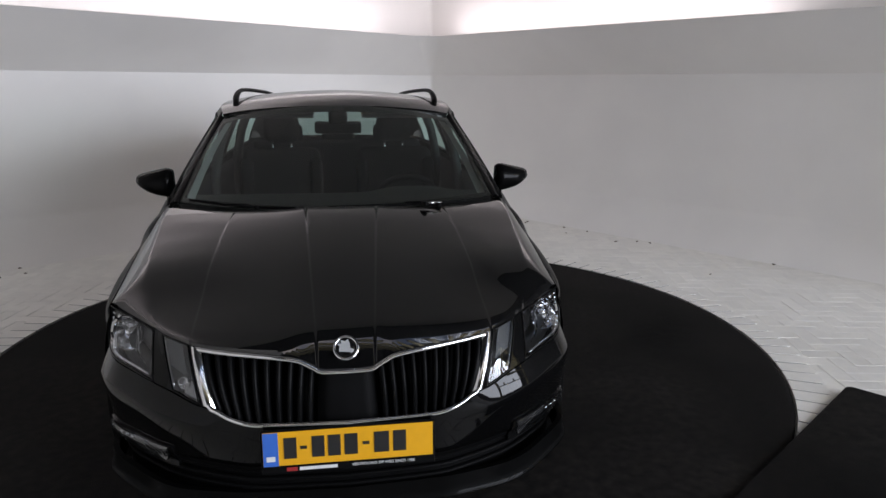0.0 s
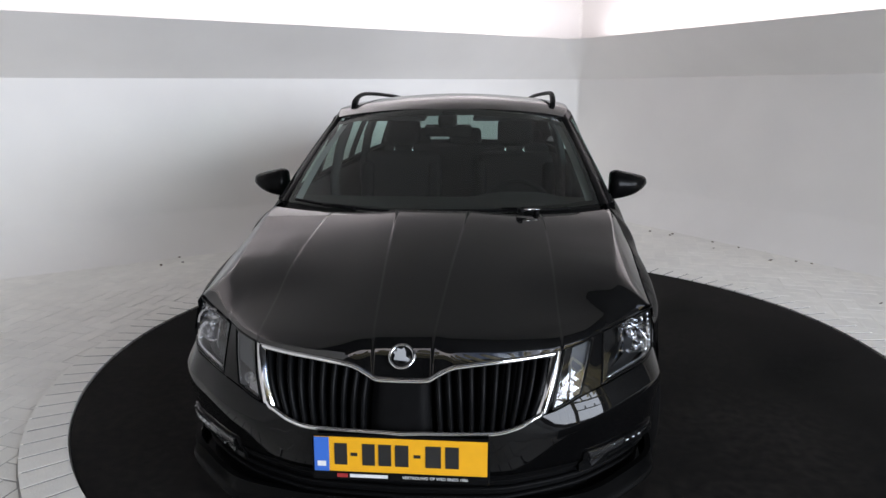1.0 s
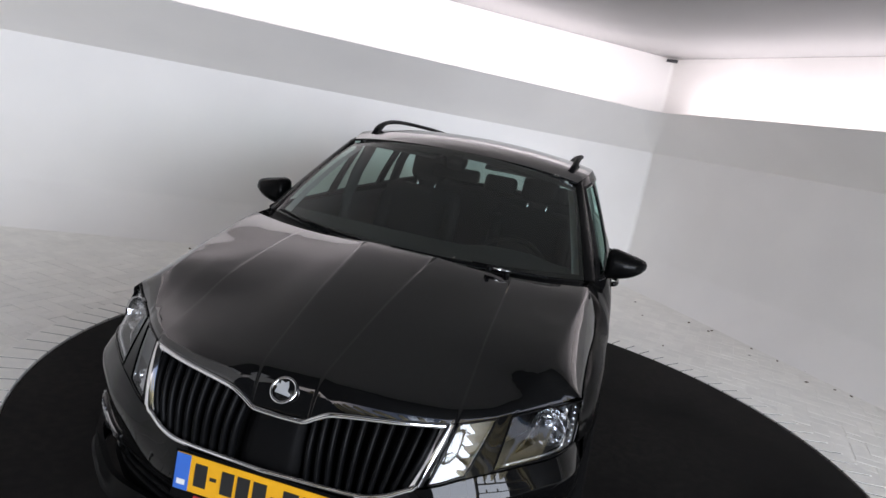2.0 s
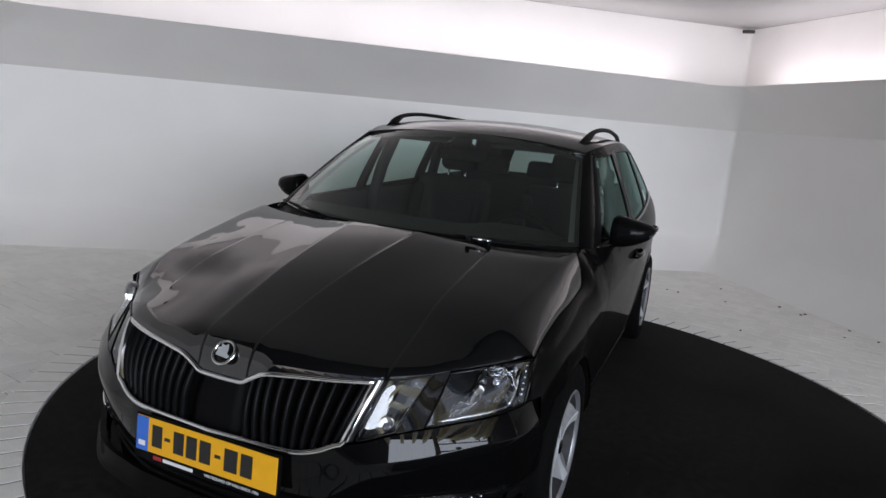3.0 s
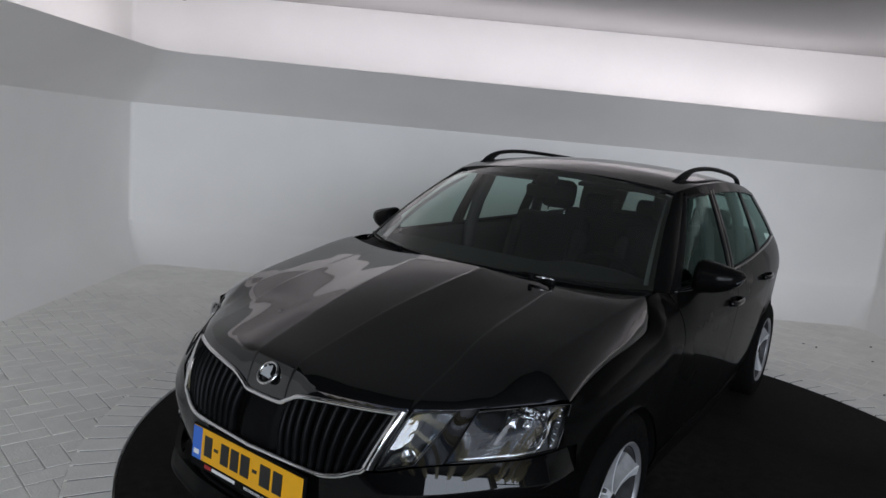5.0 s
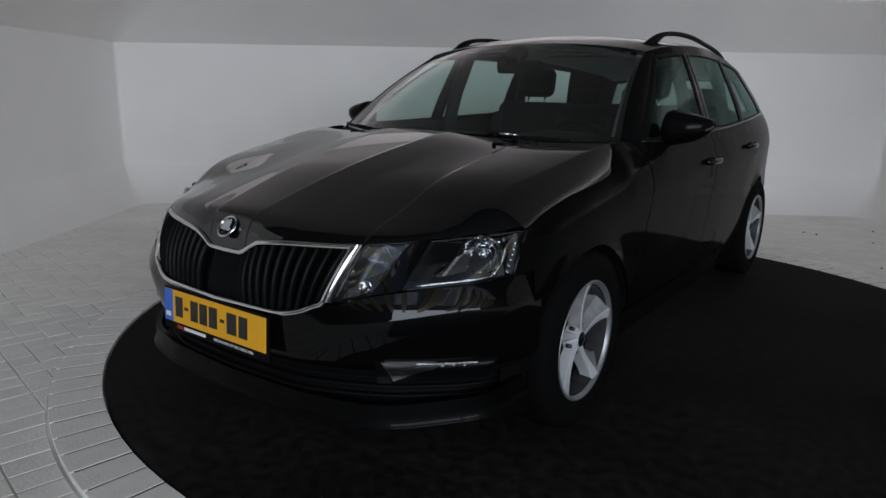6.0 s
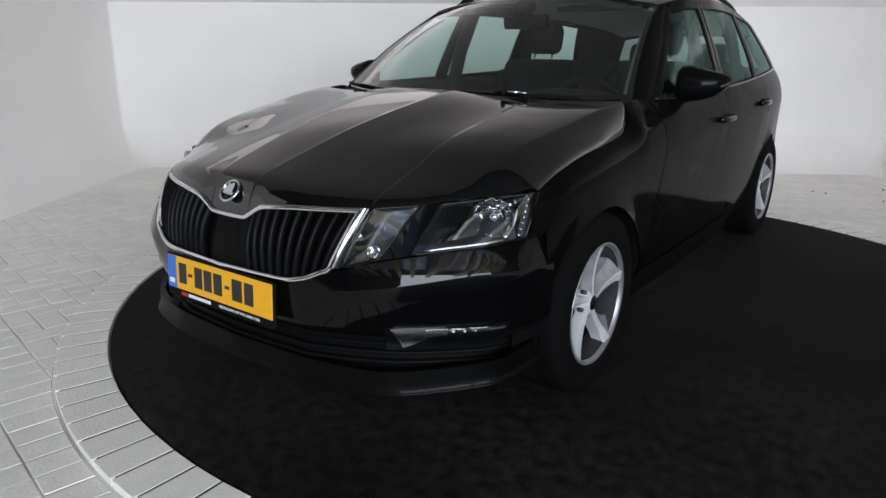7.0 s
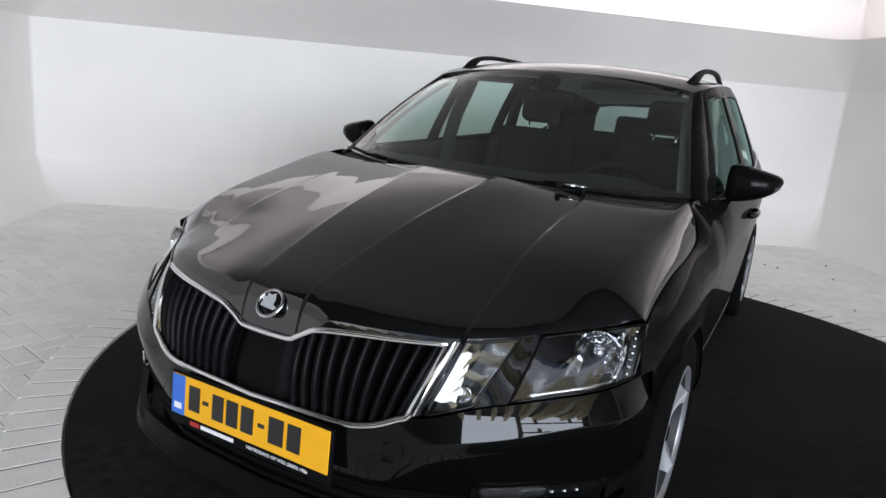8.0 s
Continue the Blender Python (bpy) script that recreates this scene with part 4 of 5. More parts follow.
part("rear_window", sheet(lambda q, w: rw(q * 0.93, lerp(0.08, 0.88, w)), steps(-1, 1, 12), steps(0, 1, 8)), REAR_GLASS, car, "dark tinted rear window")
for q0, q1, w0, w1 in ((-1.12, -0.93, 0, 1.05), (0.93, 1.12, 0, 1.05), (-1, 1, -0.02, 0.08), (-1, 1, 0.88, 1.08)):
    part("tailgate_frame", sheet(lambda q, w: rw(q, w), steps(q0, q1, 8), steps(w0, w1, 6), 0.01, out=MID), PAINT, car)

# roof rails on feet
def rail_path():
    pts = []
    for t in steps(0, 1, 36):
        y = lerp(2.10, 3.95, t)
        h = 0.052 * (1 - (2 * t - 1) ** 8)
        x = ROOF(y)[0] - 0.083
        pts.append((x, y, roof(x, y) - 0.006 + h))
    return pts


rl_bm = tube(rail_path(), 0.015, 0.012, 10)
r1, r2 = pair("roof_rail", rl_bm, PLASTIC, car, "raised black roof rail")
for ob, sg in ((r1, 1), (r2, -1)):
    for ya, yb in ((2.085, 2.34), (3.97, 3.72)):
        def foot(t, v, ya=ya, yb=yb, sg=sg):
            y = lerp(ya, yb, t)
            x = ROOF(y)[0] - 0.083
            tt = (y - 2.10) / 1.85
            top = 0.052 * (1 - (2 * clamp(tt) - 1) ** 8)
            return x, y, top
        bm = bmesh.new()
        rows = []
        for t in steps(0, 1, 8):
            x, y, top = foot(t, 0)
            thick = 0.015
            zb = roof(x, y) - 0.008
            lowz = zb if t < 0.25 else lerp(zb, zb + top - 0.004, smooth(0.25, 0.8, t))
            hiz = zb + max(0.004, top) + 0.006
            rows.append([bm.verts.new((sg * (x + dx), y, zz)) for dx, zz in ((-thick, lowz), (thick, lowz), (thick, hiz), (-thick, hiz))])
        for a, b in zip(rows, rows[1:]):
            for j in range(4):
                bm.faces.new((a[j], a[(j + 1) % 4], b[(j + 1) % 4], b[j]))
        bm.faces.new(rows[0]), bm.faces.new(rows[-1][::-1])
        bmesh.ops.recalc_face_normals(bm, faces=bm.faces[:])
        part("foot", bm, PLASTIC, ob)

# door mirrors
def along(keys, t):
    """Value at t on a line through (t, value) keys."""
    for (t0, v0), (t1, v1) in zip(keys, keys[1:]):
        if t <= t1:
            return lerp(v0, v1, (t - t0) / (t1 - t0))
    return keys[-1][1]


M_TOP = [(0, 1.086), (0.06, 1.096), (0.18, 1.099), (0.42, 1.089), (0.72, 1.076), (0.9, 1.066), (0.97, 1.058), (1, 1.046)]
M_LOW = [(0, 0.949), (0.25, 0.954), (0.45, 0.962), (0.65, 0.974), (0.85, 0.996), (0.95, 1.014), (1, 1.040)]
M_DEEP = [(0, 0.060), (0.1, 0.076), (0.5, 0.078), (0.7, 0.070), (0.87, 0.052), (0.96, 0.030), (1, 0.008)]


def mirror_shell(a, b):
    """Wedge-shaped rounded housing: a round the long axis, b from root to tip."""
    top, low, deep = along(M_TOP, b), along(M_LOW, b), along(M_DEEP, b)
    ca, sa = math.cos(a), math.sin(a)
    ca, sa = math.copysign(abs(ca) ** 0.85, ca), math.copysign(abs(sa) ** 0.85, sa)
    return Vector((lerp(0.835, 1.024, b), 1.690 + 0.035 * b + ca * deep * (1.18 if ca < 0 else 0.42), (top + low) / 2 + sa * (top - low) / 2))


AA = steps(0, 2 * math.pi, 28)[:-1]
bm = sheet(lambda a, b: mirror_shell(a, b), AA, [0.0, 0.04, 0.1, 0.2, 0.3, 0.4, 0.5, 0.6, 0.7, 0.8, 0.87, 0.92, 0.96, 0.985, 0.998, 1.0], closed=True)
bmesh.ops.holes_fill(bm, edges=[e for e in bm.edges if e.is_boundary])
bmesh.ops.recalc_face_normals(bm, faces=bm.faces[:])
m1, m2 = pair("door_mirror", bm, PAINT_DIM, car, "black door mirror with an indicator strip")
for ob, sg in ((m1, 1), (m2, -1)):
    b = tube([(0.79, 1.64, 0.972), (0.82, 1.66, 0.972), (0.85, 1.685, 0.978), (0.89, 1.69, 0.985)], 0.030, 0.016, 10)
    part("stalk", mirrored(b) if sg < 0 else b, GLOSS_BLACK, ob)
    b = tube([mirror_shell(math.pi + 0.32, t) + Vector((0.0, -0.001, -0.002)) for t in steps(0.88, 0.985, 8)], 0.0025, 0.004, 6)
    part("indicator", mirrored(b) if sg < 0 else b, BAND_GREY, ob)
    b = sheet(lambda u, v: Vector((lerp(0.850, 0.985, u), 1.727 + 0.03 * u, lerp(0.970 + 0.030 * u, 1.080 - 0.018 * u, v))), steps(0, 1, 4), steps(0, 1, 4), 0.006)
    part("mirror_glass", mirrored(b) if sg < 0 else b, CHROME, ob)

# door handles
for yc, zc in ((2.195, 0.853), (3.047, 0.883)):
    base = [side(yc + d, zc, 0.006 + 0.026 * (1 - (abs(d) / 0.105) ** 4)) for d in steps(-0.105, 0.105, 14)]
    pair("door_handle", tube(base, 0.010, 0.014, 10), PAINT, car)
    # flat matt black patch on the door, painting the shade behind the handle
    pair("handle_recess_shade", sheet(lambda u, v, yc=yc, zc=zc: side(yc + lerp(-0.045, 0.045, u), zc + lerp(-0.020, 0.018, v), 0.0015), steps(0, 1, 8), steps(0, 1, 6)), VOID, car)

# wipers, parked low behind the bonnet edge
for pts in ([(0.60, 1.250, 0.974), (0.36, 1.125, 0.984), (-0.06, 1.090, 0.986)], [(-0.20, 1.10, 0.982), (-0.45, 1.170, 0.984), (-0.69, 1.330, 0.992)]):
    wp = part("wiper", tube([Vector(pts[0]).lerp(Vector(pts[1]), t) if t <= 1 else Vector(pts[1]).lerp(Vector(pts[2]), t - 1) for t in steps(0, 2, 24)], 0.005, 0.007, 6), PLASTIC, car, "black flat-blade windscreen wiper")
    part("arm", tube([Vector(pts[1]) + Vector(d) for d in ((0.08, -0.025, 0.0), (0.0, 0.0, 0.010), (-0.07, 0.008, 0.008))], 0.010, 0.006, 6), PLASTIC, wp)
    part("pivot", lathe([(0, 0.022), (0.012, 0.02), (0.014, 0.0), (0, -0.002)], 14, "Z"), PLASTIC, wp).location = Vector(pts[1]) + Vector((0.08, -0.025, -0.012))
    if pts[0][0] > 0:
        part("knuckle", joined(box(0.016, 0.030, 0.020, (0.372, 1.052, 0.998), 0.004, 2, Matrix.Rotation(0.5, 4, "Z")), tube([(0.36, 1.07, 1.000), (0.40, 1.085, 1.001)], 0.009, 0.006, 8)), PLASTIC, wp)
        part("washer_jet", joined(tube([(0.385, 1.068, 0.998), (0.425, 1.078, 0.999)], 0.006, 0.005, 8), tube([(0.425, 1.078, 0.999), (0.455, 1.09, 0.996)], 0.004, 0.003, 8)), SATIN, wp, "pale washer jet on the wiper arm")

# number plate: plain bars stand for its writing
pl = part("number_plate", box(0.52, 0.004, 0.11, (0, 0, 0), 0.001, 1), YELLOW, car, "yellow number plate with a blue end strip", shade=False)
pl.matrix_local = pose(0, -0.004, 0.440, -3, 0, 0)
part("blue_strip", box(0.045, 0.002, 0.108, (-0.2365, -0.0032, 0)), BLUE, pl, shade=False)
part("country_bar", box(0.026, 0.002, 0.016, (-0.2365, -0.0045, -0.03)), WHITE, pl, shade=False)
for x, w in ((-0.178, 0.038), (-0.138, 0.020), (-0.094, 0.038), (-0.045, 0.038), (0.006, 0.040), (0.052, 0.020), (0.100, 0.046), (0.156, 0.040)):
    part("bar", box(w, 0.002, 0.010 if w < 0.03 else 0.068, (x, -0.0032, 0.002)), INK, pl, shade=False)
part("plate_holder", box(0.535, 0.012, 0.145, (0, 0.006, -0.012), 0.004, 2), PLASTIC, pl, shade=False)
part("dealer_mark", box(0.032, 0.002, 0.012, (-0.175, -0.0015, -0.068)), RED, pl, shade=False)
part("dealer_bar", box(0.115, 0.002, 0.010, (-0.095, -0.0015, -0.068)), WHITE, pl, shade=False)
txt = bpy.data.curves.new("slogan", "FONT")
txt.body, txt.size, txt.extrude, txt.align_x, txt.align_y = "VERTROUWD OP WEG SINDS 1986", 0.0125, 0.0004, "CENTER", "CENTER"
tmp = bpy.data.objects.new("slogan", txt)
me = bpy.data.meshes.new_from_object(tmp)
bpy.data.objects.remove(tmp)
me.materials.append(WHITE)
slogan = new("slogan", me)
slogan.parent = pl
slogan.matrix_local = pose(0.105, -0.0022, -0.068, 90, 0, 0)

# wheels
def wheel(x, y, sg):
    w = part("wheel", lathe([(0.195, -0.10), (0.205, -0.104), (0.235, -0.107), (0.29, -0.104), (0.308, -0.095), (0.316, -0.075), (0.3175, -0.04), (0.3175, 0.04), (0.316, 0.075), (0.308, 0.095), (0.29, 0.104), (0.262, 0.1075), (0.235, 0.106), (0.212, 0.101), (0.207, 0.092), (0.195, 0.09)], 64), RUBBER, car, "five-spoke silver alloy wheel with black tyre")
    w.matrix_local = Matrix.Translation((x, y, 0.3175)) @ (Matrix.Rotation(math.pi, 4, "Z") if sg < 0 else Matrix.Identity(4))
    for k in range(3):
        part("tread_groove", lathe([(0.3182, -0.048 + 0.044 * k), (0.3182, -0.040 + 0.044 * k)], 64), VOID, w)
    part("rim", lathe([(0.214, 0.094), (0.216, 0.100), (0.212, 0.105), (0.205, 0.102), (0.198, 0.090)], 64), RIM_GREY, w)
    # barrel darkened to paint the shade between the spokes
    part("barrel", lathe([(0.195, 0.090), (0.189, 0.05), (0.180, -0.06), (0.195, -0.1)], 64), ALLOY_DARK, w)
    part("brake_disc", lathe([(0.06, 0.022), (0.135, 0.022), (0.138, 0.010), (0.06, 0.01)], 40), ALLOY_DARK, w)
    # matt black disc added behind the spokes to keep their gaps dark
    part("gap_backing_dark", lathe([(0, 0.038), (0.065, 0.036), (0.14, 0.028), (0.186, 0.025), (0.186, -0.02)], 32), VOID, w)
    for k in range(5):
        bm = bmesh.new()
        rings = []
        for t in steps(0, 1, 12):
            r = lerp(0.030, 0.205, t)
            tw = 0.05 * math.sin(t * 2.2)
            hw = 0.020 + 0.013 * smooth(0.25, 1.0, t) + 0.010 * smooth(0.75, 1.0, t)
            zo = lerp(0.076, 0.097, t ** 1.6) - 0.006 * math.sin(math.pi * t)
            ring = []
            for dx, dz in ((-1.0, -0.045), (-0.97, -0.006), (-0.90, -0.001), (-0.05, 0.004), (0.05, 0.001), (1.0 + 0.8 * t, -0.030), (1.05 + 0.8 * t, -0.060)):
                a = math.atan2(dx * hw, r) + tw
                ring.append(bm.verts.new((zo + dz, math.cos(a) * r, math.sin(a) * r)))
            rings.append(ring)
        turn = Matrix.Rotation(2 * math.pi * k / 5 + 0.31, 3, "X")
        flank = bmesh.new()
        low = [[flank.verts.new(v.co) for v in r[4:]] for r in rings]
        for a, b in zip(rings, rings[1:]):
            for j in range(4):
                bm.faces.new((a[j], a[j + 1], b[j + 1], b[j]))
        for a, b in zip(low, low[1:]):
            for j in range(2):
                flank.faces.new((a[j], a[j + 1], b[j + 1], b[j]))
        for m in (bm, flank):
            bmesh.ops.delete(m, geom=[v for v in m.verts if not v.link_faces], context="VERTS")
            bmesh.ops.recalc_face_normals(m, faces=m.faces[:])
            for e in m.edges:
                if len(e.link_faces) == 2 and e.calc_face_angle(0) > 0.35:
                    e.smooth = False
            bmesh.ops.rotate(m, verts=m.verts[:], cent=(0, 0, 0), matrix=turn)
        part("spoke", bm, ALLOY, w)
        part("spoke_flank", flank, ALLOY_SHADE, w)
        bm = lathe([(0, 0.069), (0.0065, 0.068), (0.008, 0.060), (0.008, 0.05)], 12)
        bmesh.ops.translate(bm, verts=bm.verts[:], vec=(0, 0.052 * math.cos(2 * math.pi * (k + 0.5) / 5 + 0.31), 0.052 * math.sin(2 * math.pi * (k + 0.5) / 5 + 0.31)))
        part("bolt", bm, ALLOY_DARK, w)
    part("hub", lathe([(0, 0.084), (0.026, 0.082), (0.030, 0.076), (0.040, 0.068), (0.050, 0.056), (0.054, 0.03)], 32), ALLOY, w)
    part("hub_cap", lathe([(0, 0.0885), (0.022, 0.087), (0.0265, 0.082)], 28), GLOSS_BLACK, w, "dark hub cap")
    return w


for yy in (YF, YR):
    wheel(0.788 if yy < 2 else 0.752, yy, 1)
    wheel(-0.788 if yy < 2 else -0.752, yy, -1)

# cabin
part("cabin_floor", sheet(lambda x, y: Vector((x * (1.0 if y < 3.2 else 0.72), y, 0.30 if y < 3.4 else 0.55)), steps(-0.78, 0.78, 4), steps(1.2, 4.45, 8)), DASH, car)
part("underbody", sheet(lambda x, y: Vector((x, y, 0.19)), steps(-0.60, 0.60, 4), steps(0.25, 4.5, 6)), VOID, car)
part("bulkhead", sheet(lambda x, z: Vector((x, 1.25, z)), steps(-0.74, 0.74, 4), steps(0.25, 0.93, 3)), VOID, car)
pair("door_card", sheet(lambda y, z: Vector((side(y, min(z, EDGE(y)[1] - 0.005)).x - 0.075 + 0.012 * math.sin(9 * z), y, z)), steps(1.45, 4.3, 20), steps(0.3, 0.985, 8)), DASH, car)
part("headliner", sheet(lambda q, w: roof_f(q * 0.95, lerp(0.03, 0.97, w)) - Vector((0, 0, 0.03)), steps(-1, 1, 12), steps(0, 1, 16)), LINER, car, "pale grey headliner")
dz = pchip([(1.18, 0.925), (1.35, 0.962), (1.60, 0.965), (1.74, 0.935), (1.80, 0.86), (1.79, 0.7)][:5])
part("dashboard", sheet(lambda x, t: Vector((x * (0.70 + 0.08 * smooth(0, 0.5, t)), lerp(1.17, 1.80, min(t, 0.999)) + 0.03 * x * x, dz(lerp(1.18, 1.80, t))[0] + (0.030 * math.exp(-((x - 0.48) / 0.24) ** 4) * smooth(0.45, 0.8, t)))), steps(-1, 1, 30), steps(0, 1, 16), 0.05), DASH, car, "dark grained dashboard")
part("dash_front", sheet(lambda x, z: Vector((x * 0.78, 1.80 + 0.04 * (0.86 - z), z)), steps(-1, 1, 8), steps(0.45, 0.87, 6)), DASH, car)
# steering wheel
sw_m = Matrix.Translation((0.37, 1.86, 0.86)) @ Vector((0, 0.90, 0.42)).to_track_quat("Z", "Y").to_matrix().to_4x4()
sw = part("steering_wheel", tube([(0.182 * math.cos(a), 0.182 * math.sin(a), 0) for a in steps(0, 2 * math.pi, 40)[:-1]], 0.015, 0.015, 8, closed=True), PLASTIC, car)
sw.matrix_local = sw_m
part("boss", lathe([(0, 0.035), (0.05, 0.03), (0.07, 0.0), (0.05, -0.06), (0, -0.12)], 20, "Z"), PLASTIC, sw)
for a in (0, math.pi, -math.pi / 2):
    part("spoke", tube([(0.06 * math.cos(a), 0.06 * math.sin(a), 0), (0.176 * math.cos(a), 0.176 * math.sin(a), 0)], 0.008, 0.018, 8), SATIN, sw)


def cushion(sx, sy, sz, at, rx=0.0, puff=0.03):
    bm = box(sx, sy, sz, (0, 0, 0), min(sx, sy, sz) * 0.42, 4)
    for v in bm.verts:
        v.co.z *= 1 + puff * math.cos(v.co.x / sx * 3)
    bmesh.ops.transform(bm, matrix=Matrix.Translation(at) @ Matrix.Rotation(rx, 4, "X"), verts=bm.verts[:])
    return bm


for sx in (-0.37, 0.37):
    st = part("front_seat", cushion(0.50, 0.50, 0.16, (sx, 2.28, 0.50), 0.1), CLOTH, car, "dark cloth front seat")
    part("backrest", joined(cushion(0.50, 0.13, 0.62, (sx, 2.63, 0.80), -0.32), cushion(0.08, 0.16, 0.5, (sx - 0.22, 2.60, 0.78), -0.32), cushion(0.08, 0.16, 0.5, (sx + 0.22, 2.60, 0.78), -0.32)), CLOTH, st)
    hr = part("headrest", cushion(0.225, 0.11, 0.18, (sx, 2.755, 1.225), -0.2), CLOTH, st)
    for d in (-0.06, 0.06):
        part("post", tube([(sx + d, 2.72, 1.06), (sx + d, 2.75, 1.16)], 0.006, 0.006, 8), CHROME, hr)
rs = part("rear_seat", cushion(1.30, 0.50, 0.16, (0, 3.10, 0.55), 0.08), CLOTH, car, "dark cloth rear bench")
part("backrest", cushion(1.30, 0.14, 0.56, (0, 3.46, 0.82), -0.35), CLOTH, rs)
for sx in (-0.40, 0.0, 0.40):
    part("headrest", cushion(0.25, 0.09, 0.15, (sx, 3.56, 1.13), -0.2), CLOTH, rs)
pair("inner_pillar", tube([(0.735, 2.28, 0.60), (0.735, 2.29, 0.98), (0.70, 2.305, 1.15), (0.625, 2.325, 1.36)], 0.055, 0.03, 8, up=(1, 0, 0)), DASH, car)
pair("inner_pillar", tube([(0.715, 3.09, 0.60), (0.715, 3.09, 1.0), (0.67, 3.07, 1.2), (0.60, 3.05, 1.36)], 0.06, 0.03, 8, up=(1, 0, 0)), DASH, car)
part("rear_view_mirror", cushion(0.25, 0.035, 0.065, (0.0, 1.86, 1.285), 0.2), PLASTIC, car)
part("sensor_housing", cushion(0.10, 0.10, 0.06, (0.0, 1.83, 1.345), 0.5), PLASTIC, car)
for sg in (-1, 1):
    part("sun_visor", cushion(0.42, 0.13, 0.022, (sg * 0.34, 1.98, 1.350), 0.12), DASH, car)

# ---- turntable and loose mat ----
TC, TR = Vector((0.262, 1.975, 0)), 2.219
prof = [(0.0, 0.0), (TR - 0.03, 0.0), (TR - 0.008, -0.002), (TR, -0.008), (TR, -0.06)]
tt = part("turntable_mat", lathe(prof, 160, "Z"), MAT)
tt.location = TC
tagged(tt, "round black felt mat on the car turntable", "mat", kind="")
mu, mv = Vector((-0.81, -0.586, 0)), Vector((0.586, -0.81, 0))
bm = bmesh.new()
CW, CL, CRAD = 2.1, 2.6, 0.035
pts = []
for cx, cy, a0 in ((CRAD, CRAD, 180), (CW - CRAD, CRAD, 270), (CW - CRAD, CL - CRAD, 0), (CRAD, CL - CRAD, 90)):
    for k in range(6):
        a = radians(a0 + 90 * k / 5)
        pts.append((cx + CRAD * math.cos(a), cy + CRAD * math.sin(a)))
org = Vector((2.555, 0.962, 0))
top = [bm.verts.new(org + mu * a + mv * b + Vector((0, 0, 0.012))) for a, b in pts]
mid = [bm.verts.new(org + mu * a + mv * b + Vector((0, 0, 0.004))) for a, b in pts]
bm.faces.new(top)
for i in range(len(pts)):
    j = (i + 1) % len(pts)
    bm.faces.new((mid[i], mid[j], top[j], top[i]))
bm.faces.new(mid[::-1])
bmesh.ops.recalc_face_normals(bm, faces=bm.faces[:])
tagged(part("floor_mat", bm, MAT, shade=False), "black rectangular felt mat lapping the turntable edge", "mat")

# ---- floor: joint bed, kerb ring, white painted bricks in herringbone ----
bm = box(U1 - U0, V1 - V_BRICK, 0.1, ((U0 + U1) / 2, (V_BRICK + V1) / 2, FLOOR - 0.0522))
floor = tagged(placed(part("floor", bm, JOINT, shade=False), booth), "white painted brick floor of the photo booth", "floor", kind="structure")


def brick_data(name, lx, ly, h, bev=0.0028, taper=0.0):
    bm = bmesh.new()
    lo = [(-lx, -ly * (1 - taper)), (lx, -ly * (1 + taper)), (lx, ly * (1 + taper)), (-lx, ly * (1 - taper))]
    def ring(k, z):
        return [bm.verts.new((x - math.copysign(k, x), y - math.copysign(k, y), z)) for x, y in lo]
    rings = [ring(0, -h), ring(0, -bev), ring(bev * 0.4, -bev * 0.3), ring(bev * 1.2, 0)]
    for a, b in zip(rings, rings[1:]):
        for j in range(4):
            bm.faces.new((a[j], a[(j + 1) % 4], b[(j + 1) % 4], b[j]))
    bm.faces.new(rings[-1])
    me = bpy.data.meshes.new(name)
    bm.to_mesh(me)
    bm.free()
    me.materials.append(BRICK)
    return me


# thick paint has filled the joints along the far and the right-hand walls
bm = joined(box(U1 - 1.3, V1 - V_BRICK - 1.4, 0.004, ((U1 + 1.3) / 2, (V_BRICK + 1.4 + V1) / 2, FLOOR - 0.0032)), box(1.3 - U0, 1.3, 0.004, ((U0 + 1.3) / 2 - 0.0005, V1 - 0.65, FLOOR - 0.0032)))
tagged(placed(part("floor_paint", bm, BRICK, shade=False), booth), "thick white floor paint that fills the brick joints", "floor", kind="structure")
inv = booth.inverted()
N_RING, R_IN, R_OUT = 115, 2.227, 2.412
ring_ob = thing("kerb_ring", "ring of white painted bricks round the turntable", "kerb", at=TC)
rb = brick_data("brick", (R_OUT - R_IN) / 2, math.pi * (R_IN + R_OUT) / 2 / N_RING - 0.0050, 0.06, 0.0012, 0.04)
part("bed", lathe([(R_IN + 0.003, -0.06), (R_IN + 0.003, -0.0013), (R_OUT - 0.012, -0.0062), (R_OUT - 0.012, -0.06)], 160, "Z"), JOINT_DARK, ring_ob, "dirty joint bed")
rng = random.Random(5)
for k in range(N_RING):
    a = radians(-107.71) + 2 * math.pi * (k + 0.5) / N_RING
    ob = new("brick", rb)
    ob.parent = ring_ob
    r = (R_IN + R_OUT) / 2
    ob.matrix_local = Matrix.Translation((r * math.cos(a), r * math.sin(a), -0.002 + rng.uniform(-0.0005, 0.0005))) @ Matrix.Rotation(a, 4, "Z") @ Matrix.Rotation(radians(1.6 + rng.uniform(-0.25, 0.25)), 4, "Y") @ Matrix.Rotation(radians(rng.uniform(-0.25, 0.25)), 4, "X")

BL, BWD, GAP = 0.212, 0.106, 0.0045
fb = brick_data("brick", BL / 2 - GAP / 2, BWD / 2 - GAP / 2, 0.04, 0.0014)
LAY = radians(-10.4)
lay = Matrix.Translation((-0.171, -0.543, 0)) @ Matrix.Rotation(LAY, 4, "Z")
cells = []
q = BWD
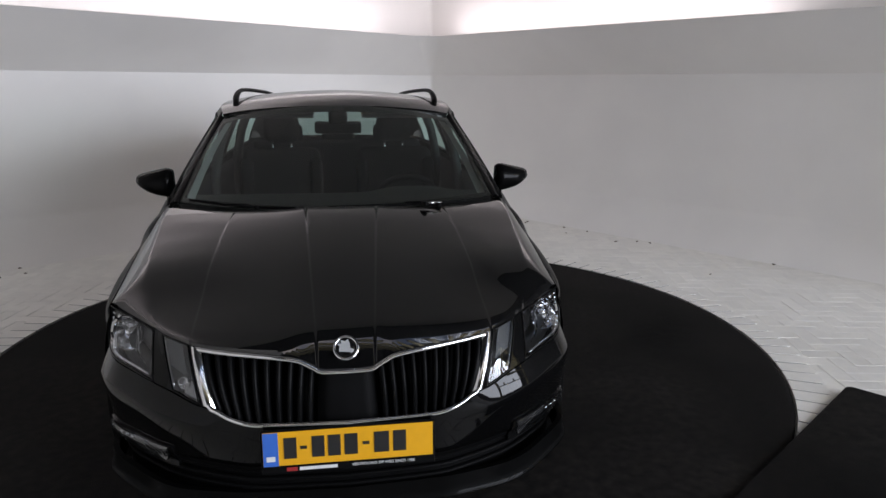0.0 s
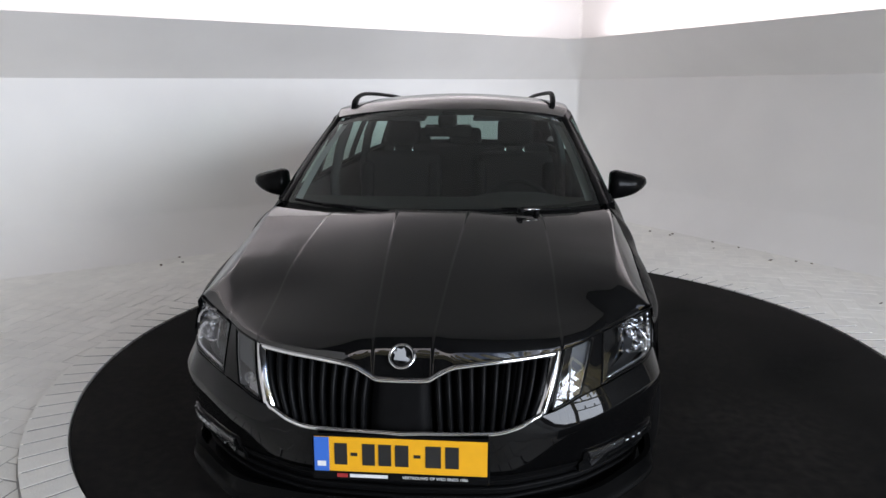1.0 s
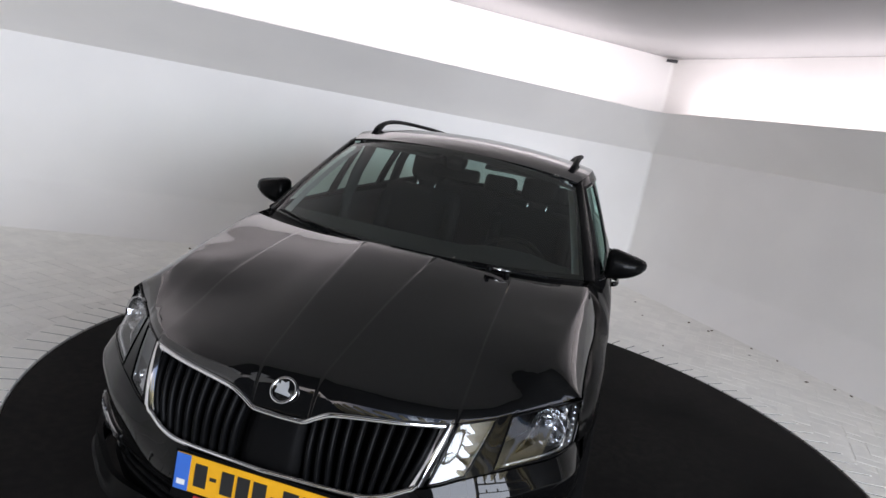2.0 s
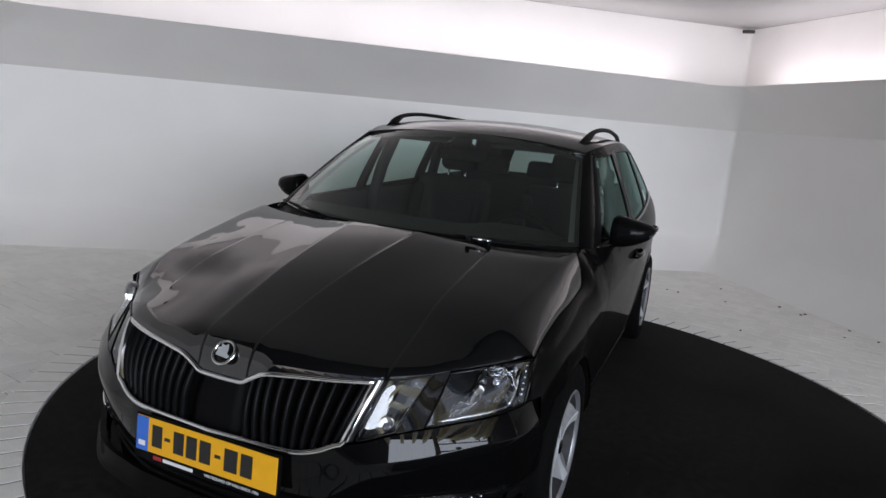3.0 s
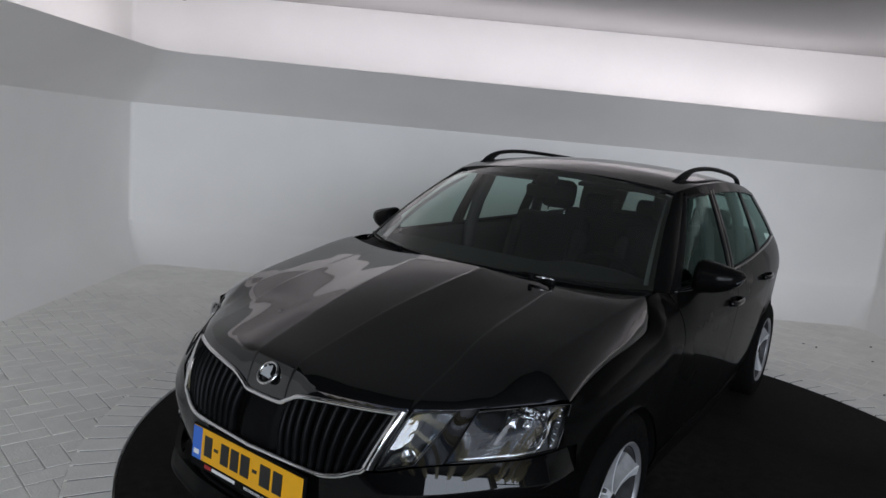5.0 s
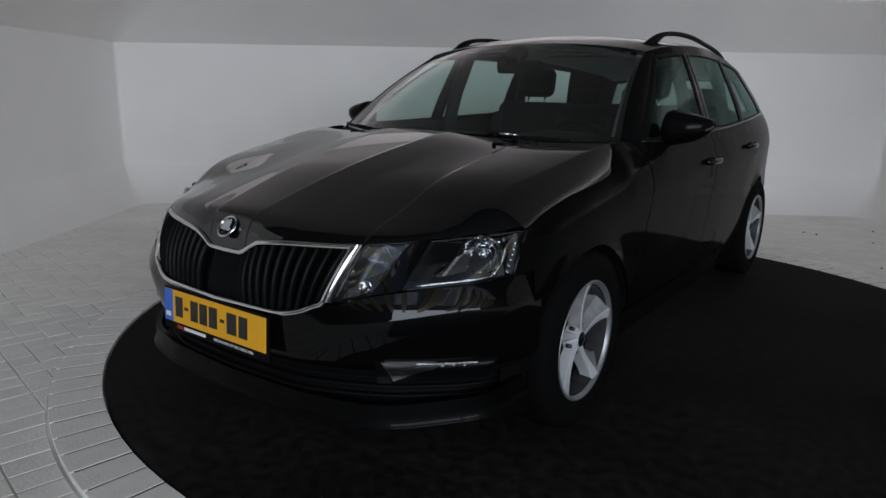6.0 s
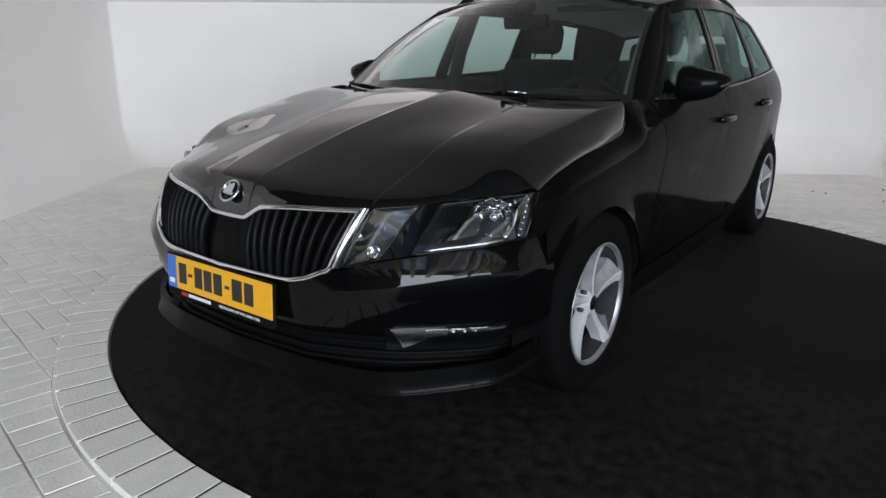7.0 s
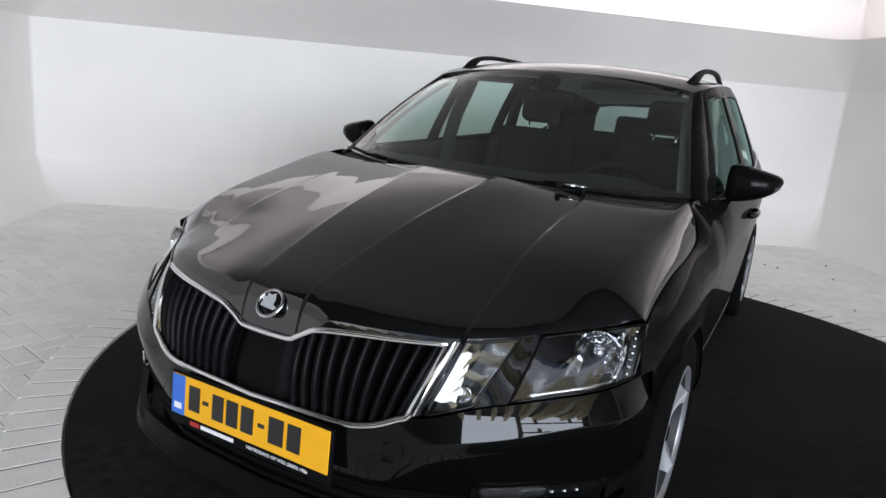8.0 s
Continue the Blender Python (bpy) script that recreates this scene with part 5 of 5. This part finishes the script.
for i in range(-60, 100):
    for j in range(-60, 100):
        k = (i - j) % 4
        if k == 0:
            cells.append(((i + 1) * q, (j + 0.5) * q, 0.0))
        elif k == 3:
            cells.append(((i + 0.5) * q, (j + 1.0) * q, math.pi / 2))
near, far, cut = [], [], []
# towards the entrance the bricks lie in straight soldier courses
COURSE = BL
cells = [c for c in cells if c[1] > COURSE - 0.10]
for i in range(-60, 100):
    for j in range(-34, 1):
        cells.append(((i + 0.5) * BWD, (j + 0.5) * BL, math.pi / 2))
for x, y, a in cells:
    p = lay @ Vector((x, y, 0))
    w = inv @ p
    if not (U0 - 0.05 < w.x < U1 + 0.05 and V_BRICK - 0.05 < w.y < V1 - 0.10):
        continue
    d = math.hypot(p.x - TC.x, p.y - TC.y)
    if d < R_OUT - 0.10:
        continue
    m = Matrix.Translation((p.x, p.y, FLOOR + rng.uniform(-0.0008, 0.0008))) @ Matrix.Rotation(a + LAY, 4, "Z") @ Matrix.Rotation(radians(rng.uniform(-0.3, 0.3)), 4, "X") @ Matrix.Rotation(radians(rng.uniform(-0.2, 0.2)), 4, "Y")
    rim = w.x < U0 + 0.16 or w.x > U1 - 0.16 or w.y < V_BRICK + 0.16
    if rim or d < R_OUT + 0.115 or COURSE - 0.1 < y < COURSE + 0.11:
        cut.append((m, y))
        continue
    (near if d < R_OUT + 1.6 and p.x < 0.9 and p.y < 1.2 else far).append(m)


def cut_brick(m, course):
    """A brick sawn off along the kerb ring or the soldier course."""
    hx, hy = BL / 2 - GAP / 2, BWD / 2 - GAP / 2
    poly = [m @ Vector((x, y, 0)) for x, y in ((-hx, -hy), (hx, -hy), (hx, hy), (-hx, hy))]
    c = m.translation - TC
    planes = [(TC, Vector((c.x, c.y, 0)).normalized(), R_OUT + 0.007)]
    au, av = booth.to_3x3() @ Vector((1, 0, 0)), booth.to_3x3() @ Vector((0, 1, 0))
    planes += [(Vector(), au, U0), (Vector(), -au, -U1), (Vector(), av, V_BRICK)]
    if course > 0:
        planes.append((lay.translation, Vector((-math.sin(LAY), math.cos(LAY), 0)), COURSE + 0.002))
    out = poly
    for origin, n, lim in planes:
        src, out = out, []
        for i, v in enumerate(src):
            e = src[(i + 1) % len(src)]
            dv, de = (v - origin).dot(n) - lim, (e - origin).dot(n) - lim
            if dv >= 0:
                out.append(v)
            if dv * de < 0:
                out.append(v.lerp(e, dv / (dv - de)))
    return out if len(out) > 2 else None


near.sort(key=lambda m: (m.translation - Vector((-0.4, -0.5, 0))).length)
far += near[300:]
for m in near[:300]:
    ob = new("brick", fb)
    ob.parent = floor
    ob.matrix_parent_inverse = floor.matrix_world.inverted()
    ob.matrix_basis = m
vs, fs = [], []
src_v = [v.co.copy() for v in fb.vertices]
src_f = [tuple(p.vertices) for p in fb.polygons]
for m in far:
    o = len(vs)
    vs += [tuple(m @ v) for v in src_v]
    fs += [tuple(o + i for i in f) for f in src_f]
for m, course in cut:
    poly = cut_brick(m, course if course > COURSE - 0.1 else -1)
    if poly:
        c = sum(poly, Vector()) / len(poly)
        rows = [[Vector((v.x, v.y, v.z - 0.04)) for v in poly], [Vector((v.x, v.y, v.z - 0.005)) for v in poly], [c + (v - c) * (1 - 0.005 / max(0.01, (v - c).length)) for v in poly]]
        o, n = len(vs), len(poly)
        vs += [tuple(v) for r in rows for v in r]
        fs += [(o + k * n + i, o + k * n + (i + 1) % n, o + (k + 1) * n + (i + 1) % n, o + (k + 1) * n + i) for k in range(2) for i in range(n)]
        fs.append(tuple(o + 2 * n + i for i in range(n)))
me = bpy.data.meshes.new("bricks")
me.from_pydata(vs, [], fs)
me.materials.append(BRICK)
far_ob = new("bricks", me)
far_ob.parent = floor
far_ob.matrix_parent_inverse = floor.matrix_world.inverted()
tagged(far_ob, kind="stuff")

# leaf litter along the wall foot
rng = random.Random(11)
SCRAPS = [(1.91, 5.62), (2.12, 5.49), (2.43, 5.12), (2.61, 4.88), (2.81, 4.74), (2.73, 4.39), (2.94, 4.36), (3.04, 4.28), (2.36, 4.84), (3.04, 3.14), (3.76, 3.35), (3.95, 3.31), (0.88, 5.56), (0.99, 5.53), (1.38, 6.04), (1.43, 5.45), (1.56, 4.45), (2.08, 5.43), (-2.75, 3.85), (-2.72, 4.14), (-2.6, 3.96)]
for px, py in SCRAPS:
    bm = bmesh.new()
    bmesh.ops.create_icosphere(bm, subdivisions=1, radius=1)
    sx, sy, sz = rng.uniform(0.010, 0.026), rng.uniform(0.008, 0.014), rng.uniform(0.004, 0.008)
    for vv in bm.verts:
        f = rng.uniform(0.7, 1.25)
        vv.co = Vector((vv.co.x * sx * f, vv.co.y * sy * f, vv.co.z * sz * f))
    ob = part("leaf_scrap", bm, DEBRIS)
    ob.matrix_world = Matrix.Translation((px, py, FLOOR + 0.005)) @ Matrix.Rotation(rng.uniform(0, 6), 4, "Z")
    tagged(ob, "small dry brown leaf scrap on the floor", "debris", "leaf scraps along the wall")

# small dome and corner sensor under the ceiling
dome = thing("ceiling_camera", "small dark dome camera under the ceiling", "camera", at=booth @ Vector((U0 + 0.62, V1 - 0.25, CEIL - 0.01)))
part("mount", lathe([(0, 0.0), (0.03, 0.0), (0.03, -0.05), (0, -0.05)], 16, "Z"), WHITE, dome)
part("dome", lathe([(0, -0.115), (0.024, -0.108), (0.04, -0.085), (0.042, -0.06), (0.03, -0.05)], 20, "Z"), GLOSS_BLACK, dome)
sens = thing("corner_sensor", "small grey corner sensor at the ceiling", "sensor", at=booth @ Vector((U1 - 0.14, V1 - 0.14, CEIL - 0.03)))
part("case", box(0.13, 0.09, 0.03, (0, 0, -0.016), 0.006, 2), ALLOY_DARK, sens)
